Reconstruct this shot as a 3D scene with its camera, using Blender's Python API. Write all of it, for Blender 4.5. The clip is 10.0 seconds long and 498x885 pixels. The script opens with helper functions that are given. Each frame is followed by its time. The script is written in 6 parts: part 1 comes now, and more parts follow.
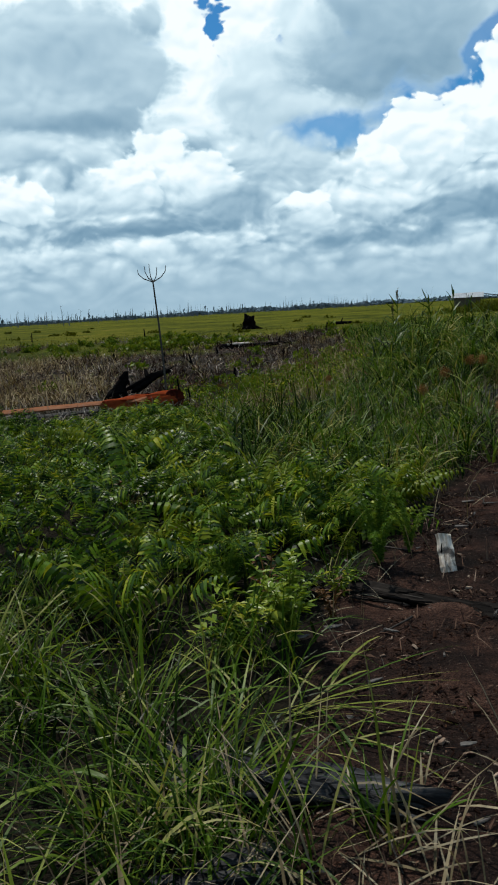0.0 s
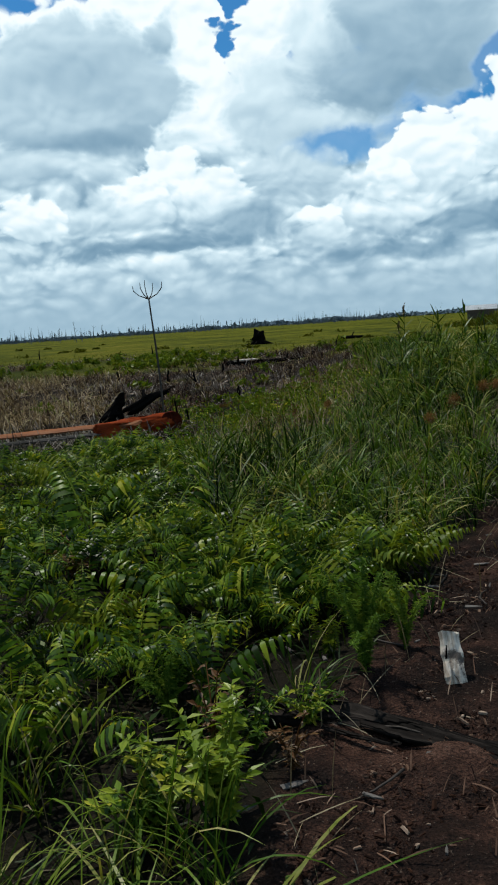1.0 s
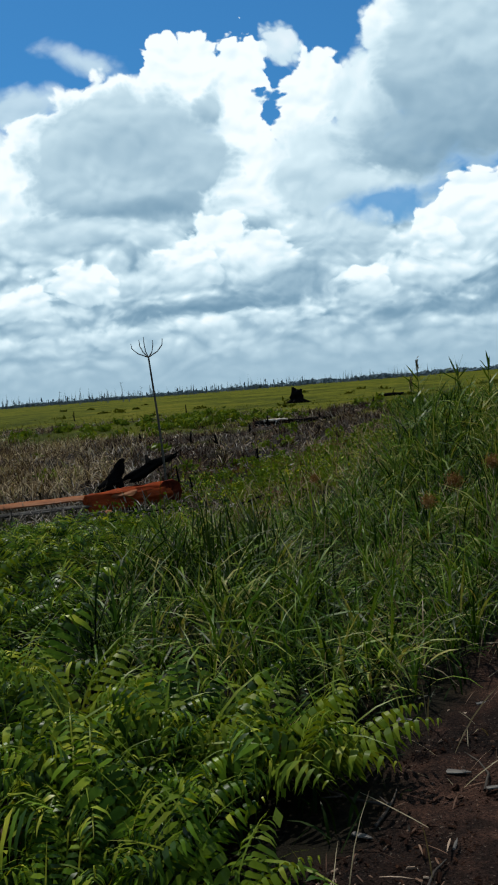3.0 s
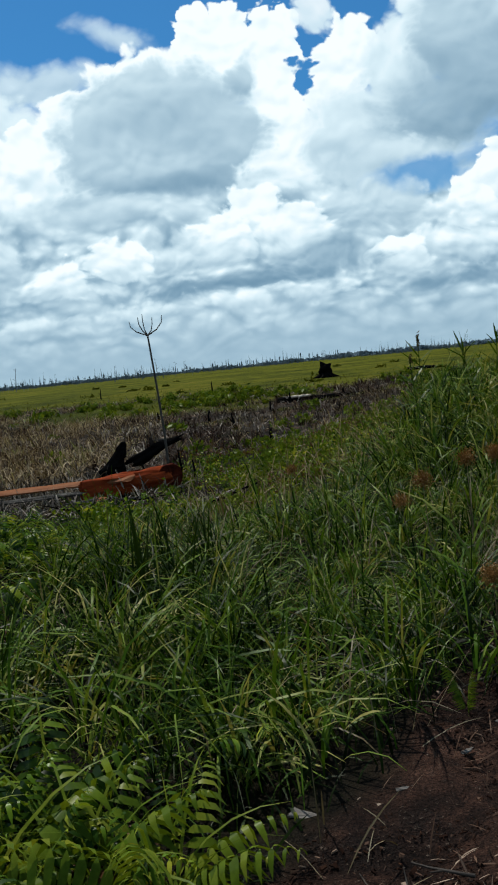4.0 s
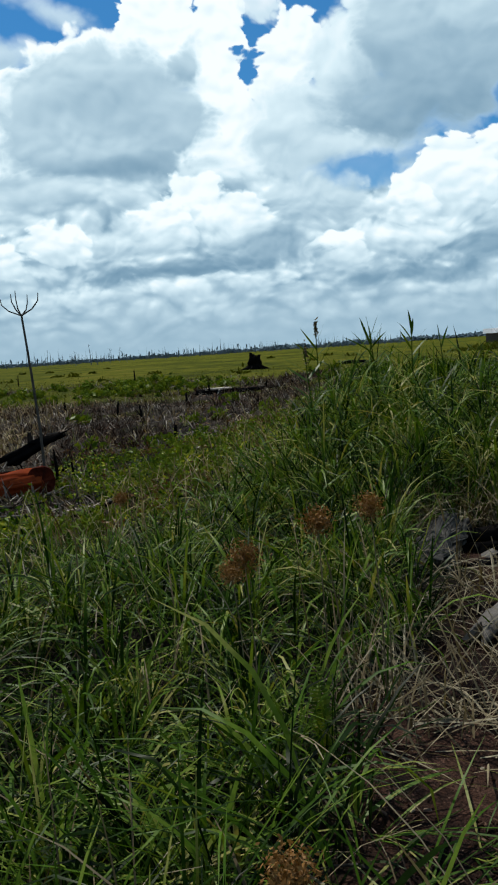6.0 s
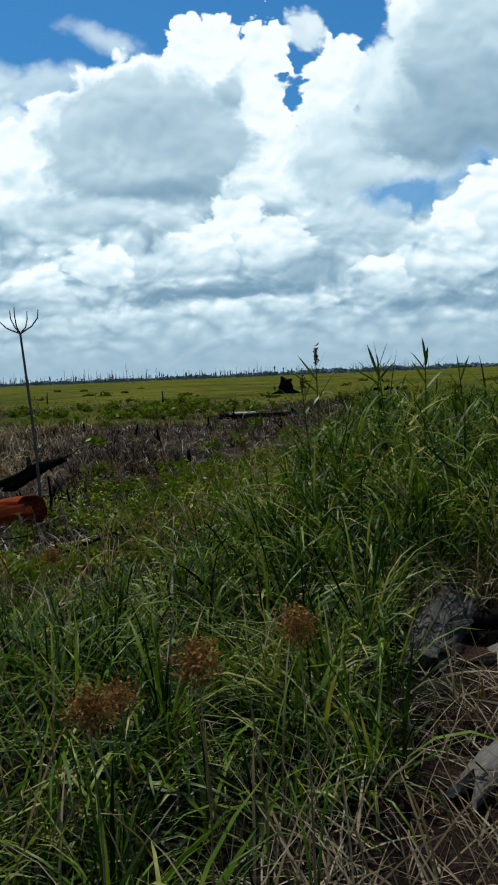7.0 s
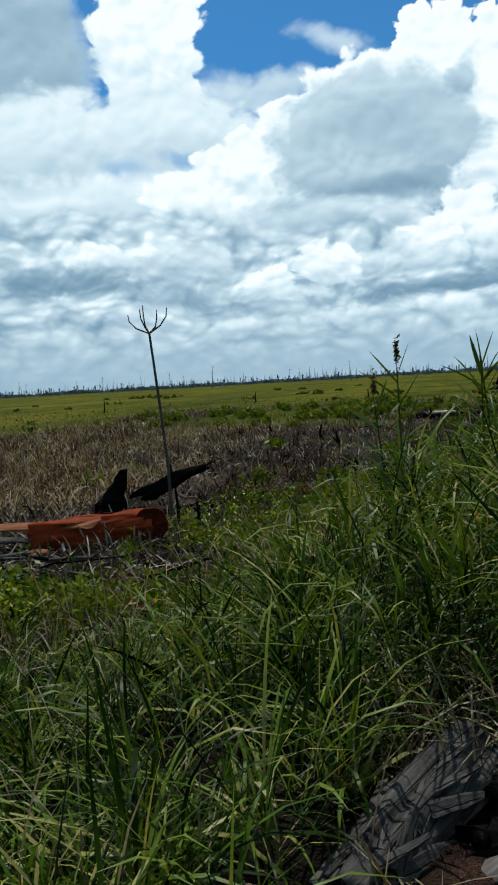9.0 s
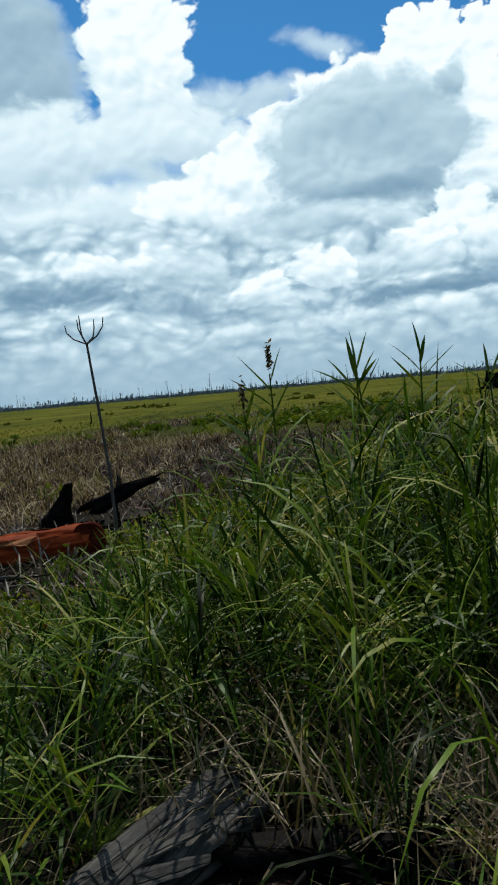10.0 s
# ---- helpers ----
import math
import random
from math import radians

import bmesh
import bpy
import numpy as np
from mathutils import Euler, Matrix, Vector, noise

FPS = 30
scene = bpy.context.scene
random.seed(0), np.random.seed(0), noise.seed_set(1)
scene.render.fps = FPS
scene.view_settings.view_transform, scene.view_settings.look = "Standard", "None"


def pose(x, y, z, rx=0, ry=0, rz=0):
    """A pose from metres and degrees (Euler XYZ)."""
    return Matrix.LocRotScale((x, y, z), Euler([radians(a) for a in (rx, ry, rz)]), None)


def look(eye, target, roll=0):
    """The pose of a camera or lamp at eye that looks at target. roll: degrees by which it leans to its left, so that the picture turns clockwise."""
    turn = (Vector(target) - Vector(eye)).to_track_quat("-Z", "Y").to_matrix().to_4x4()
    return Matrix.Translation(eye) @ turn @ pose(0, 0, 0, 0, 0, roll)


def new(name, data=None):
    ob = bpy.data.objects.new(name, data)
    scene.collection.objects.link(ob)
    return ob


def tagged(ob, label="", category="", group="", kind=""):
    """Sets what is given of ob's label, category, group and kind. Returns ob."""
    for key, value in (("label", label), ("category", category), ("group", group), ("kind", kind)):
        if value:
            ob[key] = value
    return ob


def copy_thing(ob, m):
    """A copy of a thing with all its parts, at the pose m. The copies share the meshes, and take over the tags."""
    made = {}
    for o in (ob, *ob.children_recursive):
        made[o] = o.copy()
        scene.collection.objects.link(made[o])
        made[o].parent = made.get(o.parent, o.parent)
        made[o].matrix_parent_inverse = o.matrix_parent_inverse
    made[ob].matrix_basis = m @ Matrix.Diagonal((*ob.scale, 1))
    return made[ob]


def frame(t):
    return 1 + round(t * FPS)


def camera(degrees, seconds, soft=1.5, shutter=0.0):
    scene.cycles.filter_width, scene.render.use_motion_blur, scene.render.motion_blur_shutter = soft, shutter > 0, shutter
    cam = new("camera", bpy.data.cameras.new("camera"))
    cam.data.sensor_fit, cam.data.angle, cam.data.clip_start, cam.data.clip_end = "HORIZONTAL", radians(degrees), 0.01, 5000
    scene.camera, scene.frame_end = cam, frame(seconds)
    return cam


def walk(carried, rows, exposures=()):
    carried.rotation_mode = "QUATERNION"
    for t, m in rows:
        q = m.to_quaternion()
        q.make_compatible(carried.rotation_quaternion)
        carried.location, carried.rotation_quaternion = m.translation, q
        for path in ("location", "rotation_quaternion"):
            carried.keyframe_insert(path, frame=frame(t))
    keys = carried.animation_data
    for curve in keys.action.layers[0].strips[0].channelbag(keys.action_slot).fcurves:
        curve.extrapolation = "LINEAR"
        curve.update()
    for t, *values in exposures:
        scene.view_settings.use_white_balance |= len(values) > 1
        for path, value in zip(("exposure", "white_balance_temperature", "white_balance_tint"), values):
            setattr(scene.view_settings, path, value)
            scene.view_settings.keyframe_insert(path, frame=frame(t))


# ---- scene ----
cam = camera(32.4, 10.0, 2.0)
PATH = [
    (0, (0.047, 0.118, 1.45), (-0.048, 2.093, 1.148), -3.3),
    (0.5, (0.134, 0.621, 1.485), (0.063, 2.6, 1.203), -2.4),
    (1, (0.297, 1.214, 1.505), (0.171, 3.192, 1.237), -3.9),
    (1.5, (0.36, 1.798, 1.509), (0.237, 3.78, 1.278), -2.0),
    (2, (0.573, 2.365, 1.496), (0.339, 4.341, 1.296), -5.7),
    (2.5, (0.773, 2.86, 1.438), (0.55, 4.84, 1.268), -4.2),
    (3, (1.024, 3.212, 1.457), (0.794, 5.195, 1.331), -4.6),
    (4.5, (1.745, 4.685, 1.474), (1.402, 6.645, 1.273), -5.7),
    (5, (1.823, 5.203, 1.461), (1.593, 7.179, 1.252), -4.6),
    (5.5, (1.935, 5.861, 1.425), (1.649, 7.832, 1.238), -8.1),
    (6, (2.067, 6.464, 1.412), (1.894, 8.445, 1.2), -3.8),
    (7.5, (2.684, 8.059, 1.482), (2.377, 10.032, 1.359), -2.9),
    (8, (2.998, 8.5, 1.516), (2.575, 10.452, 1.413), -4.6),
    (8.5, (3.117, 9.051, 1.473), (2.534, 10.959, 1.33), -1.6),
    (9, (3.356, 9.476, 1.434), (2.597, 11.321, 1.296), -3.3),
    (9.5, (3.691, 9.716, 1.401), (2.942, 11.564, 1.245), -3.7),
    (10, (4.066, 10.095, 1.391), (3.305, 11.94, 1.268), -5.0),
]
walk(cam, [(t, look(eye, target, roll)) for t, eye, target, roll in PATH])

# ---------------------------------------------------------------- light and sky
SUN_EL, SUN_AZ = 62.0, -35.0          # degrees; azimuth from +y, to the right positive

sun = new("sun", bpy.data.lights.new("sun", "SUN"))
sun.data.energy, sun.data.angle, sun.data.color = 5.0, radians(0.53), (1.0, 0.95, 0.87)
sx = math.sin(radians(SUN_AZ)) * math.cos(radians(SUN_EL))
sy = math.cos(radians(SUN_AZ)) * math.cos(radians(SUN_EL))
sun.matrix_world = look((sx * 50, sy * 50, math.sin(radians(SUN_EL)) * 50), (0, 0, 0))


def rng(seed):
    return np.random.default_rng(seed)


class Nodes:
    """Short hand for building a node tree."""

    def __init__(self, tree):
        self.tree = tree

    def add(self, kind, **sockets):
        n = self.tree.nodes.new(kind)
        for k, v in sockets.items():
            s = n.inputs[int(k[1:])] if k[0] == "i" and k[1:].isdigit() else n.inputs[k.replace("_", " ")]
            if isinstance(v, bpy.types.NodeSocket):
                self.tree.links.new(v, s)
            else:
                s.default_value = v
        return n

    def math(self, op, a, b=0.0, c=0.0, clamp=False):
        n = self.add("ShaderNodeMath", i0=a, i1=b, i2=c)
        n.operation, n.use_clamp = op, clamp
        return n.outputs[0]

    def vmath(self, op, a, b=(0, 0, 0), c=(0, 0, 0)):
        n = self.add("ShaderNodeVectorMath", i0=a, i1=b, i2=c)
        n.operation = op
        return n.outputs[1] if op in ("LENGTH", "DOT_PRODUCT") else n.outputs[0]

    def ramp(self, fac, stops):
        n = self.add("ShaderNodeValToRGB", Fac=fac)
        e = n.color_ramp.elements
        while len(e) < len(stops):
            e.new(0.5)
        for el, (p, c) in zip(e, stops):
            el.position, el.color = p, (*c, 1) if len(c) == 3 else c
        return n.outputs[0]

    def span(self, v, a, b, c=0.0, d=1.0, smooth=True):
        n = self.add("ShaderNodeMapRange", i0=v, i1=a, i2=b, i3=c, i4=d)
        n.interpolation_type = "SMOOTHSTEP" if smooth else "LINEAR"
        return n.outputs[0]

    def mix(self, fac, a, b):
        n = self.add("ShaderNodeMix", i0=fac)
        n.data_type = "RGBA"
        for s, v in ((n.inputs[6], a), (n.inputs[7], b)):
            if isinstance(v, bpy.types.NodeSocket):
                self.tree.links.new(v, s)
            else:
                s.default_value = (*v, 1) if len(v) == 3 else v
        return n.outputs[2]

    def noise(self, vec, scale, detail=4.0, rough=0.55, dist=0.0, out=0):
        return self.add("ShaderNodeTexNoise", Vector=vec, Scale=scale, Detail=detail, Roughness=rough, Distortion=dist).outputs[out]


def build_sky():
    w = bpy.data.worlds.new("sky")
    scene.world = w
    w.use_nodes = True
    k = Nodes(w.node_tree)
    w.node_tree.nodes.clear()
    sky = k.add("ShaderNodeTexSky")
    sky.sky_type, sky.sun_disc = "NISHITA", False
    sky.sun_elevation, sky.sun_rotation = radians(SUN_EL), radians(SUN_AZ)
    sky.dust_density, sky.ozone_density = 0.6, 1.6
    blue_air = k.vmath("MULTIPLY", sky.outputs[0], (0.020, 0.061, 0.090))
    geo = k.add("ShaderNodeTexCoord")
    d = k.vmath("NORMALIZE", geo.outputs["Generated"])
    s = k.add("ShaderNodeSeparateXYZ", i0=d)
    az = k.math("MULTIPLY", k.math("ARCTAN2", s.outputs[0], s.outputs[1]), 57.2958)
    el = k.math("MULTIPLY", k.math("ARCSINE", s.outputs[2]), 57.2958)
    p = k.add("ShaderNodeCombineXYZ", i0=az, i1=el, i2=0.0).outputs[0]
    # billows: rounded heaps at several sizes push the clouds' outlines out, with creases between them
    drift = k.noise(k.vmath("MULTIPLY", p, (0.22, 0.30, 1)), 1.0, 1.3, 0.4, 0.0, 1)
    q = k.vmath("MULTIPLY_ADD", drift, (2.6, 1.8, 0), k.vmath("SUBTRACT", p, (1.3, 0.9, 0)))
    ruffle = k.noise(k.vmath("MULTIPLY", p, (1.3, 1.5, 1)), 1.0, 3.0, 0.55, 0.0, 1)
    g = k.vmath("MULTIPLY_ADD", ruffle, (0.40, 0.34, 0), q)

    def heaps(v, scale, detail=2.5, smooth=0.0):
        c = k.add("ShaderNodeTexVoronoi", Vector=k.vmath("MULTIPLY", v, (0.85, 1.15, 1)), Scale=scale)
        c.voronoi_dimensions, c.feature, c.normalize = "2D", "SMOOTH_F1" if smooth else "F1", False
        for name, value in (("Detail", detail), ("Roughness", 0.5), ("Lacunarity", 2.1), ("Randomness", 0.9)):
            c.inputs[name].default_value = value
        if smooth:
            c.inputs["Smoothness"].default_value = smooth
        return c.outputs["Distance"]

    crest = heaps(g, 0.52)
    # heaps that face the sun, above and to the left, are brighter
    lit = k.math("SUBTRACT", heaps(k.vmath("ADD", g, (-0.18, 0.42, 0)), 0.52, 1.0, 0.3), heaps(g, 0.52, 1.0, 0.3))
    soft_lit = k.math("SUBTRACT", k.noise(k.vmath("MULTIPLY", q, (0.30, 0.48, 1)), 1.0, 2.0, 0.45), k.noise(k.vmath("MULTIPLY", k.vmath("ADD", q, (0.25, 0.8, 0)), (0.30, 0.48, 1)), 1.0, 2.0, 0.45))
    puffs = k.math("SUBTRACT", heaps(k.vmath("ADD", g, (-0.10, 0.28, 0)), 0.95, 0.6, 0.25), heaps(g, 0.95, 0.6, 0.25))
    streak = k.noise(k.vmath("MULTIPLY", q, (0.30, 0.62, 1)), 1.0, 2.0, 0.5)
    CREST = 0.80
    crisp = k.math("ADD", 0.0, 0.0)
    # clouds of the rest of the sky
    up = k.add("ShaderNodeCombineXYZ", i0=s.outputs[0], i1=s.outputs[1], i2=0.0).outputs[0]
    over = k.math("ADD", s.outputs[2], 0.25)
    high = k.noise(k.vmath("DIVIDE", up, k.add("ShaderNodeCombineXYZ", i0=over, i1=over, i2=1.0).outputs[0]), 3.2, 6.0, 0.6)
    away = k.math("MAXIMUM", k.span(el, 24.5, 29.0), k.math("MAXIMUM", k.span(az, 17.0, 22.0), k.span(az, -39.0, -44.0)))
    cover = k.math("MULTIPLY", k.span(high, 0.46, 0.56), away)
    shade = k.span(high, 0.45, 0.72, 0.9, 0.3, False)

    def blend(f, a, b):
        return k.math("ADD", a, k.math("MULTIPLY", f, k.math("SUBTRACT", b, a)))

    # one cloud as a node group: adds its brightness and cover to what lies behind it
    tree = bpy.data.node_groups.new("cloud", "ShaderNodeTree")
    for name in ("Middle", "Where"):
        tree.interface.new_socket(name, in_out="INPUT", socket_type="NodeSocketVector")
    for name in ("Crest", "Width", "Height", "Least", "Lean", "Soft", "Bumps", "Amount", "Top", "Low", "There", "Crisp", "Shade in", "Cover in", "Crisp in"):
        tree.interface.new_socket(name, in_out="INPUT", socket_type="NodeSocketFloat")
    for name in ("Shade", "Cover", "Crisp"):
        tree.interface.new_socket(name, in_out="OUTPUT", socket_type="NodeSocketFloat")
    c = Nodes(tree)
    i = tree.nodes.new("NodeGroupInput").outputs
    x = c.add("ShaderNodeSeparateXYZ", i0=c.vmath("SUBTRACT", i["Where"], i["Middle"]))
    h = c.math("DIVIDE", c.math("SUBTRACT", x.outputs[1], c.math("MULTIPLY", x.outputs[0], i["Lean"])), i["Height"])
    r = c.vmath("LENGTH", c.add("ShaderNodeCombineXYZ", i0=c.math("DIVIDE", x.outputs[0], i["Width"]), i1=h, i2=0.0).outputs[0])
    inside = c.math("SUBTRACT", c.math("MULTIPLY", c.math("SUBTRACT", 1.0, r), i["Least"]), c.math("MULTIPLY", c.math("SUBTRACT", i["Crest"], CREST), i["Bumps"]))
    mask = c.math("MULTIPLY", c.span(inside, c.math("MULTIPLY", i["Soft"], -1.0), i["Soft"]), i["Amount"])
    out = tree.nodes.new("NodeGroupOutput").inputs
    for name, old, value in (("Shade", i["Shade in"], c.span(h, -0.85, 0.55, i["Low"], i["Top"])), ("Cover", i["Cover in"], i["There"]), ("Crisp", i["Crisp in"], i["Crisp"])):
        tree.links.new(c.math("MULTIPLY_ADD", mask, c.math("SUBTRACT", value, old), old), out[name])

    def cloud(a, e, rx, ry, top, low, soft=0.25, bumps=1.0, amount=1.0, lean=0.0, there=1.0):
        """One cloud: its middle and half sizes in degrees, brightness at its top and foot (0 dark, 1 white), softness and bumps of its edge."""
        nonlocal shade, cover, crisp
        n = k.tree.nodes.new("ShaderNodeGroup")
        n.node_tree = tree
        for name, v in (("Width", rx), ("Height", ry), ("Least", min(rx, ry)), ("Lean", lean), ("Soft", soft), ("Bumps", bumps), ("Amount", amount), ("Top", top), ("Low", low), ("There", there), ("Crisp", min(1.0, 0.3 / (soft + 0.05)))):
            n.inputs[name].default_value = v
        n.inputs["Middle"].default_value = (a, e, 0)
        for name, v in (("Where", q), ("Crest", crest), ("Shade in", shade), ("Cover in", cover), ("Crisp in", crisp)):
            k.tree.links.new(v, n.inputs[name])
        shade, cover, crisp = n.outputs

    def blue(a, e, rx, ry, soft=0.4, amount=1.0, lean=0.0):
        cloud(a, e, rx, ry, 0.8, 0.8, soft, 0.5, amount, lean, 0.0)

    # a pale sheet behind the heaps
    cloud(-8.0, 12.5, 15.0, 4.6, 0.86, 0.7, 0.6, 0.6)
    cloud(-27.0, 13.0, 12.0, 4.4, 0.86, 0.7, 0.6, 0.6)
    # high, far masses
    cloud(-21.0, 18.2, 4.2, 1.1, 0.72, 0.62, 0.6, 0.8, 0.85)
    cloud(-14.9, 20.5, 1.7, 0.45, 0.75, 0.7, 0.5, 0.5, 0.75, -0.3)
    cloud(-27.4, 20.5, 3.5, 5.4, 1.0, 0.8, 0.2)
    cloud(-25.6, 22.2, 2.0, 2.4, 1.0, 0.95, 0.15)
    cloud(-27.0, 16.0, 5.5, 2.6, 0.85, 0.65, 0.6)
    cloud(-35.6, 20.5, 4.2, 4.4, 0.42, 0.36, 0.9, 1.0)
    cloud(-34.0, 15.5, 5.0, 3.0, 0.85, 0.6, 0.6)
    blue(-29.4, 13.8, 1.5, 0.45, 0.5, 0.75)
    blue(-25.6, 14.5, 0.9, 0.4, 0.3, 0.6)
    cloud(-31.0, 11.6, 6.0, 2.2, 0.85, 0.5, 0.7)
    # the tower in the middle
    cloud(-9.1, 19.1, 2.6, 2.9, 1.0, 0.97, 0.10, 1.3)
    cloud(-5.3, 18.4, 2.2, 3.0, 1.0, 0.97, 0.10, 1.3)
    cloud(-2.4, 21.0, 1.05, 1.15, 0.9, 0.8, 0.35, 1.2, 0.9)
    cloud(-0.8, 18.0, 2.5, 2.4, 1.0, 0.95, 0.15, 1.4)
    cloud(-5.4, 14.2, 3.2, 4.4, 1.0, 0.9, 0.2)
    cloud(-3.4, 17.7, 0.62, 0.8, 0.8, 0.8, 0.16, 1.7, 1.0, 0.4, 0.0)
    # the bank on the right
    cloud(5.4, 20.8, 2.4, 3.2, 0.95, 0.75, 0.25)
    cloud(3.0, 17.4, 2.8, 2.6, 0.86, 0.62, 0.5)
    cloud(1.0, 13.8, 4.6, 2.6, 0.78, 0.58, 0.6)
    cloud(10.0, 19.0, 6.0, 5.6, 0.62, 0.38, 0.6)
    cloud(6.8, 15.4, 5.4, 2.6, 0.40, 0.24, 0.9, 1.0, 0.95, 0.22)
    cloud(16.5, 19.0, 4.0, 4.5, 0.7, 0.5, 0.5)
    blue(13.9, 15.0, 2.2, 1.5, 0.3, 0.85, 0.5)
    # the broad grey cloud on the left of the tower, with its bright rim
    cloud(-17.6, 15.4, 3.2, 2.5, 1.0, 0.85, 0.15)
    cloud(-21.6, 13.6, 3.4, 2.3, 1.0, 0.85, 0.15)
    cloud(-25.0, 12.2, 3.2, 1.8, 1.0, 0.85, 0.2)
    cloud(-13.4, 16.2, 5.6, 3.6, 1.0, 0.9, 0.2)
    cloud(-13.0, 15.0, 6.5, 4.0, 0.64, 0.40, 0.45, 1.0)
    cloud(-11.4, 16.0, 3.8, 1.6, 0.46, 0.44, 1.1, 0.5, 0.7)
    cloud(-14.6, 13.1, 3.2, 0.7, 0.72, 0.6, 0.7, 0.5, 0.6)
    cloud(-12.8, 11.9, 4.6, 0.5, 0.26, 0.2, 0.5, 0.4, 0.8, 0.05)
    cloud(-7.7, 18.0, 1.1, 0.7, 0.5, 0.45, 0.4, 0.8, 0.85, 0.3)
    # the bank that reaches down to the horizon
    mounds = heaps(k.vmath("MULTIPLY", g, (0.62, 0.95, 1)), 0.85, 1.0, 0.35)
    foot = k.math("ADD", k.math("MULTIPLY_ADD", k.math("SUBTRACT", streak, 0.5), 0.35, 0.68), k.math("MULTIPLY", k.math("SUBTRACT", 0.5, mounds), 0.62))
    top = k.add("ShaderNodeSeparateXYZ", i0=q).outputs[1]
    low_bank = k.span(k.math("SUBTRACT", top, k.math("MULTIPLY", crest, 0.8)), 11.4, 10.0)
    shade, cover = blend(low_bank, shade, foot), blend(low_bank, cover, 1.0)
    crisp = blend(low_bank, crisp, 0.9)
    cloud(-17.0, 10.6, 5.0, 0.8, 0.7, 0.5, 0.6, 0.5, 0.8)
    cloud(1.2, 11.9, 3.8, 1.1, 0.72, 0.6, 0.5)
    blue(3.6, 11.0, 3.6, 0.95, 0.35, 0.85, 0.10)
    # nearer heaps
    cloud(15.8, 12.4, 3.4, 3.4, 1.0, 0.75, 0.12)
    cloud(12.4, 10.9, 3.0, 2.7, 1.0, 0.75, 0.12)
    cloud(9.2, 9.8, 2.6, 2.6, 1.0, 0.72, 0.12)
    cloud(6.6, 9.0, 1.6, 1.8, 1.0, 0.75, 0.12)
    cloud(3.6, 8.9, 2.4, 0.9, 0.85, 0.6, 0.3)
    cloud(0.2, 9.4, 3.0, 1.6, 0.66, 0.5, 0.5)
    cloud(5.5, 6.6, 3.8, 1.4, 0.85, 0.5, 0.3)
    cloud(1.7, 6.2, 1.9, 1.3, 1.0, 0.6, 0.18)
    cloud(-7.4, 9.9, 2.1, 1.8, 1.0, 0.8, 0.15)
    cloud(-5.0, 8.5, 2.5, 1.9, 0.95, 0.6, 0.2)
    cloud(-9.8, 8.3, 2.4, 1.7, 1.0, 0.65, 0.2)
    cloud(-12.6, 7.8, 1.6, 1.2, 0.75, 0.5, 0.4)
    cloud(-16.6, 7.6, 2.0, 1.3, 1.0, 0.7, 0.2)
    cloud(-20.4, 6.6, 2.0, 1.2, 1.0, 0.7, 0.2)
    cloud(-25.8, 8.0, 3.6, 1.5, 0.75, 0.45, 0.4)
    cloud(-31.2, 8.6, 3.0, 1.3, 0.95, 0.6, 0.3)
    cloud(-8.4, 5.5, 6.4, 0.62, 0.14, 0.06, 0.4, 0.6, 0.9, 0.05)
    cloud(-3.0, 6.6, 2.6, 0.9, 0.36, 0.2, 0.5, 0.6, 0.85)
    cloud(6.0, 4.3, 4.4, 0.55, 0.12, 0.08, 0.4, 0.5, 0.85)
    cloud(13.0, 5.6, 4.2, 0.9, 0.2, 0.1, 0.5, 0.6, 0.85)
    cloud(-34.4, 7.1, 3.6, 0.85, 0.16, 0.08, 0.4, 0.6, 0.85)
    cloud(-26.5, 5.9, 3.0, 0.45, 0.3, 0.2, 0.4, 0.4, 0.7)
    cloud(-9.0, 4.2, 2.6, 0.6, 0.95, 0.6, 0.25, 0.8, 0.85)
    cloud(-3.6, 4.4, 2.2, 0.6, 0.9, 0.6, 0.25, 0.8, 0.85)
    cloud(-15.5, 4.4, 2.0, 0.6, 0.95, 0.6, 0.25, 0.8, 0.85)
    cloud(-22.5, 4.0, 2.6, 0.55, 0.9, 0.55, 0.25, 0.8, 0.85)
    cloud(10.5, 3.0, 2.8, 0.5, 0.85, 0.5, 0.25, 0.8, 0.8)
    # light on the heaps: strong on crisp clouds, faint on soft ones
    relief = k.math("ADD", k.math("MULTIPLY", lit, k.math("MULTIPLY_ADD", crisp, 0.20, 0.02)), k.math("MULTIPLY", soft_lit, 0.25))
    relief = k.math("ADD", relief, k.math("MULTIPLY", puffs, k.span(el, 12.0, 8.0, 0.03, 0.20)))
    shade = k.math("ADD", shade, relief)
    # far clouds near the horizon fade into blue-grey air
    shade = blend(k.span(el, 5.5, 0.5, 0.0, 0.88), shade, 0.40)
    col = k.ramp(shade, [(0.0, (0.150, 0.285, 0.41)), (0.22, (0.225, 0.375, 0.50)), (0.42, (0.345, 0.51, 0.63)), (0.62, (0.51, 0.685, 0.79)), (0.82, (0.71, 0.88, 0.96)), (1.0, (0.95, 1.03, 1.06))])
    col = k.mix(k.math("MULTIPLY", cover, 1.0, 0.0, True), blue_air, col)
    # below the horizon: earth
    col = k.mix(k.span(el, -0.2, -1.5), col, (0.06, 0.07, 0.03))
    bg = k.add("ShaderNodeBackground", Color=col, Strength=1.0)
    out = k.add("ShaderNodeOutputWorld", Surface=bg.outputs[0])


build_sky()


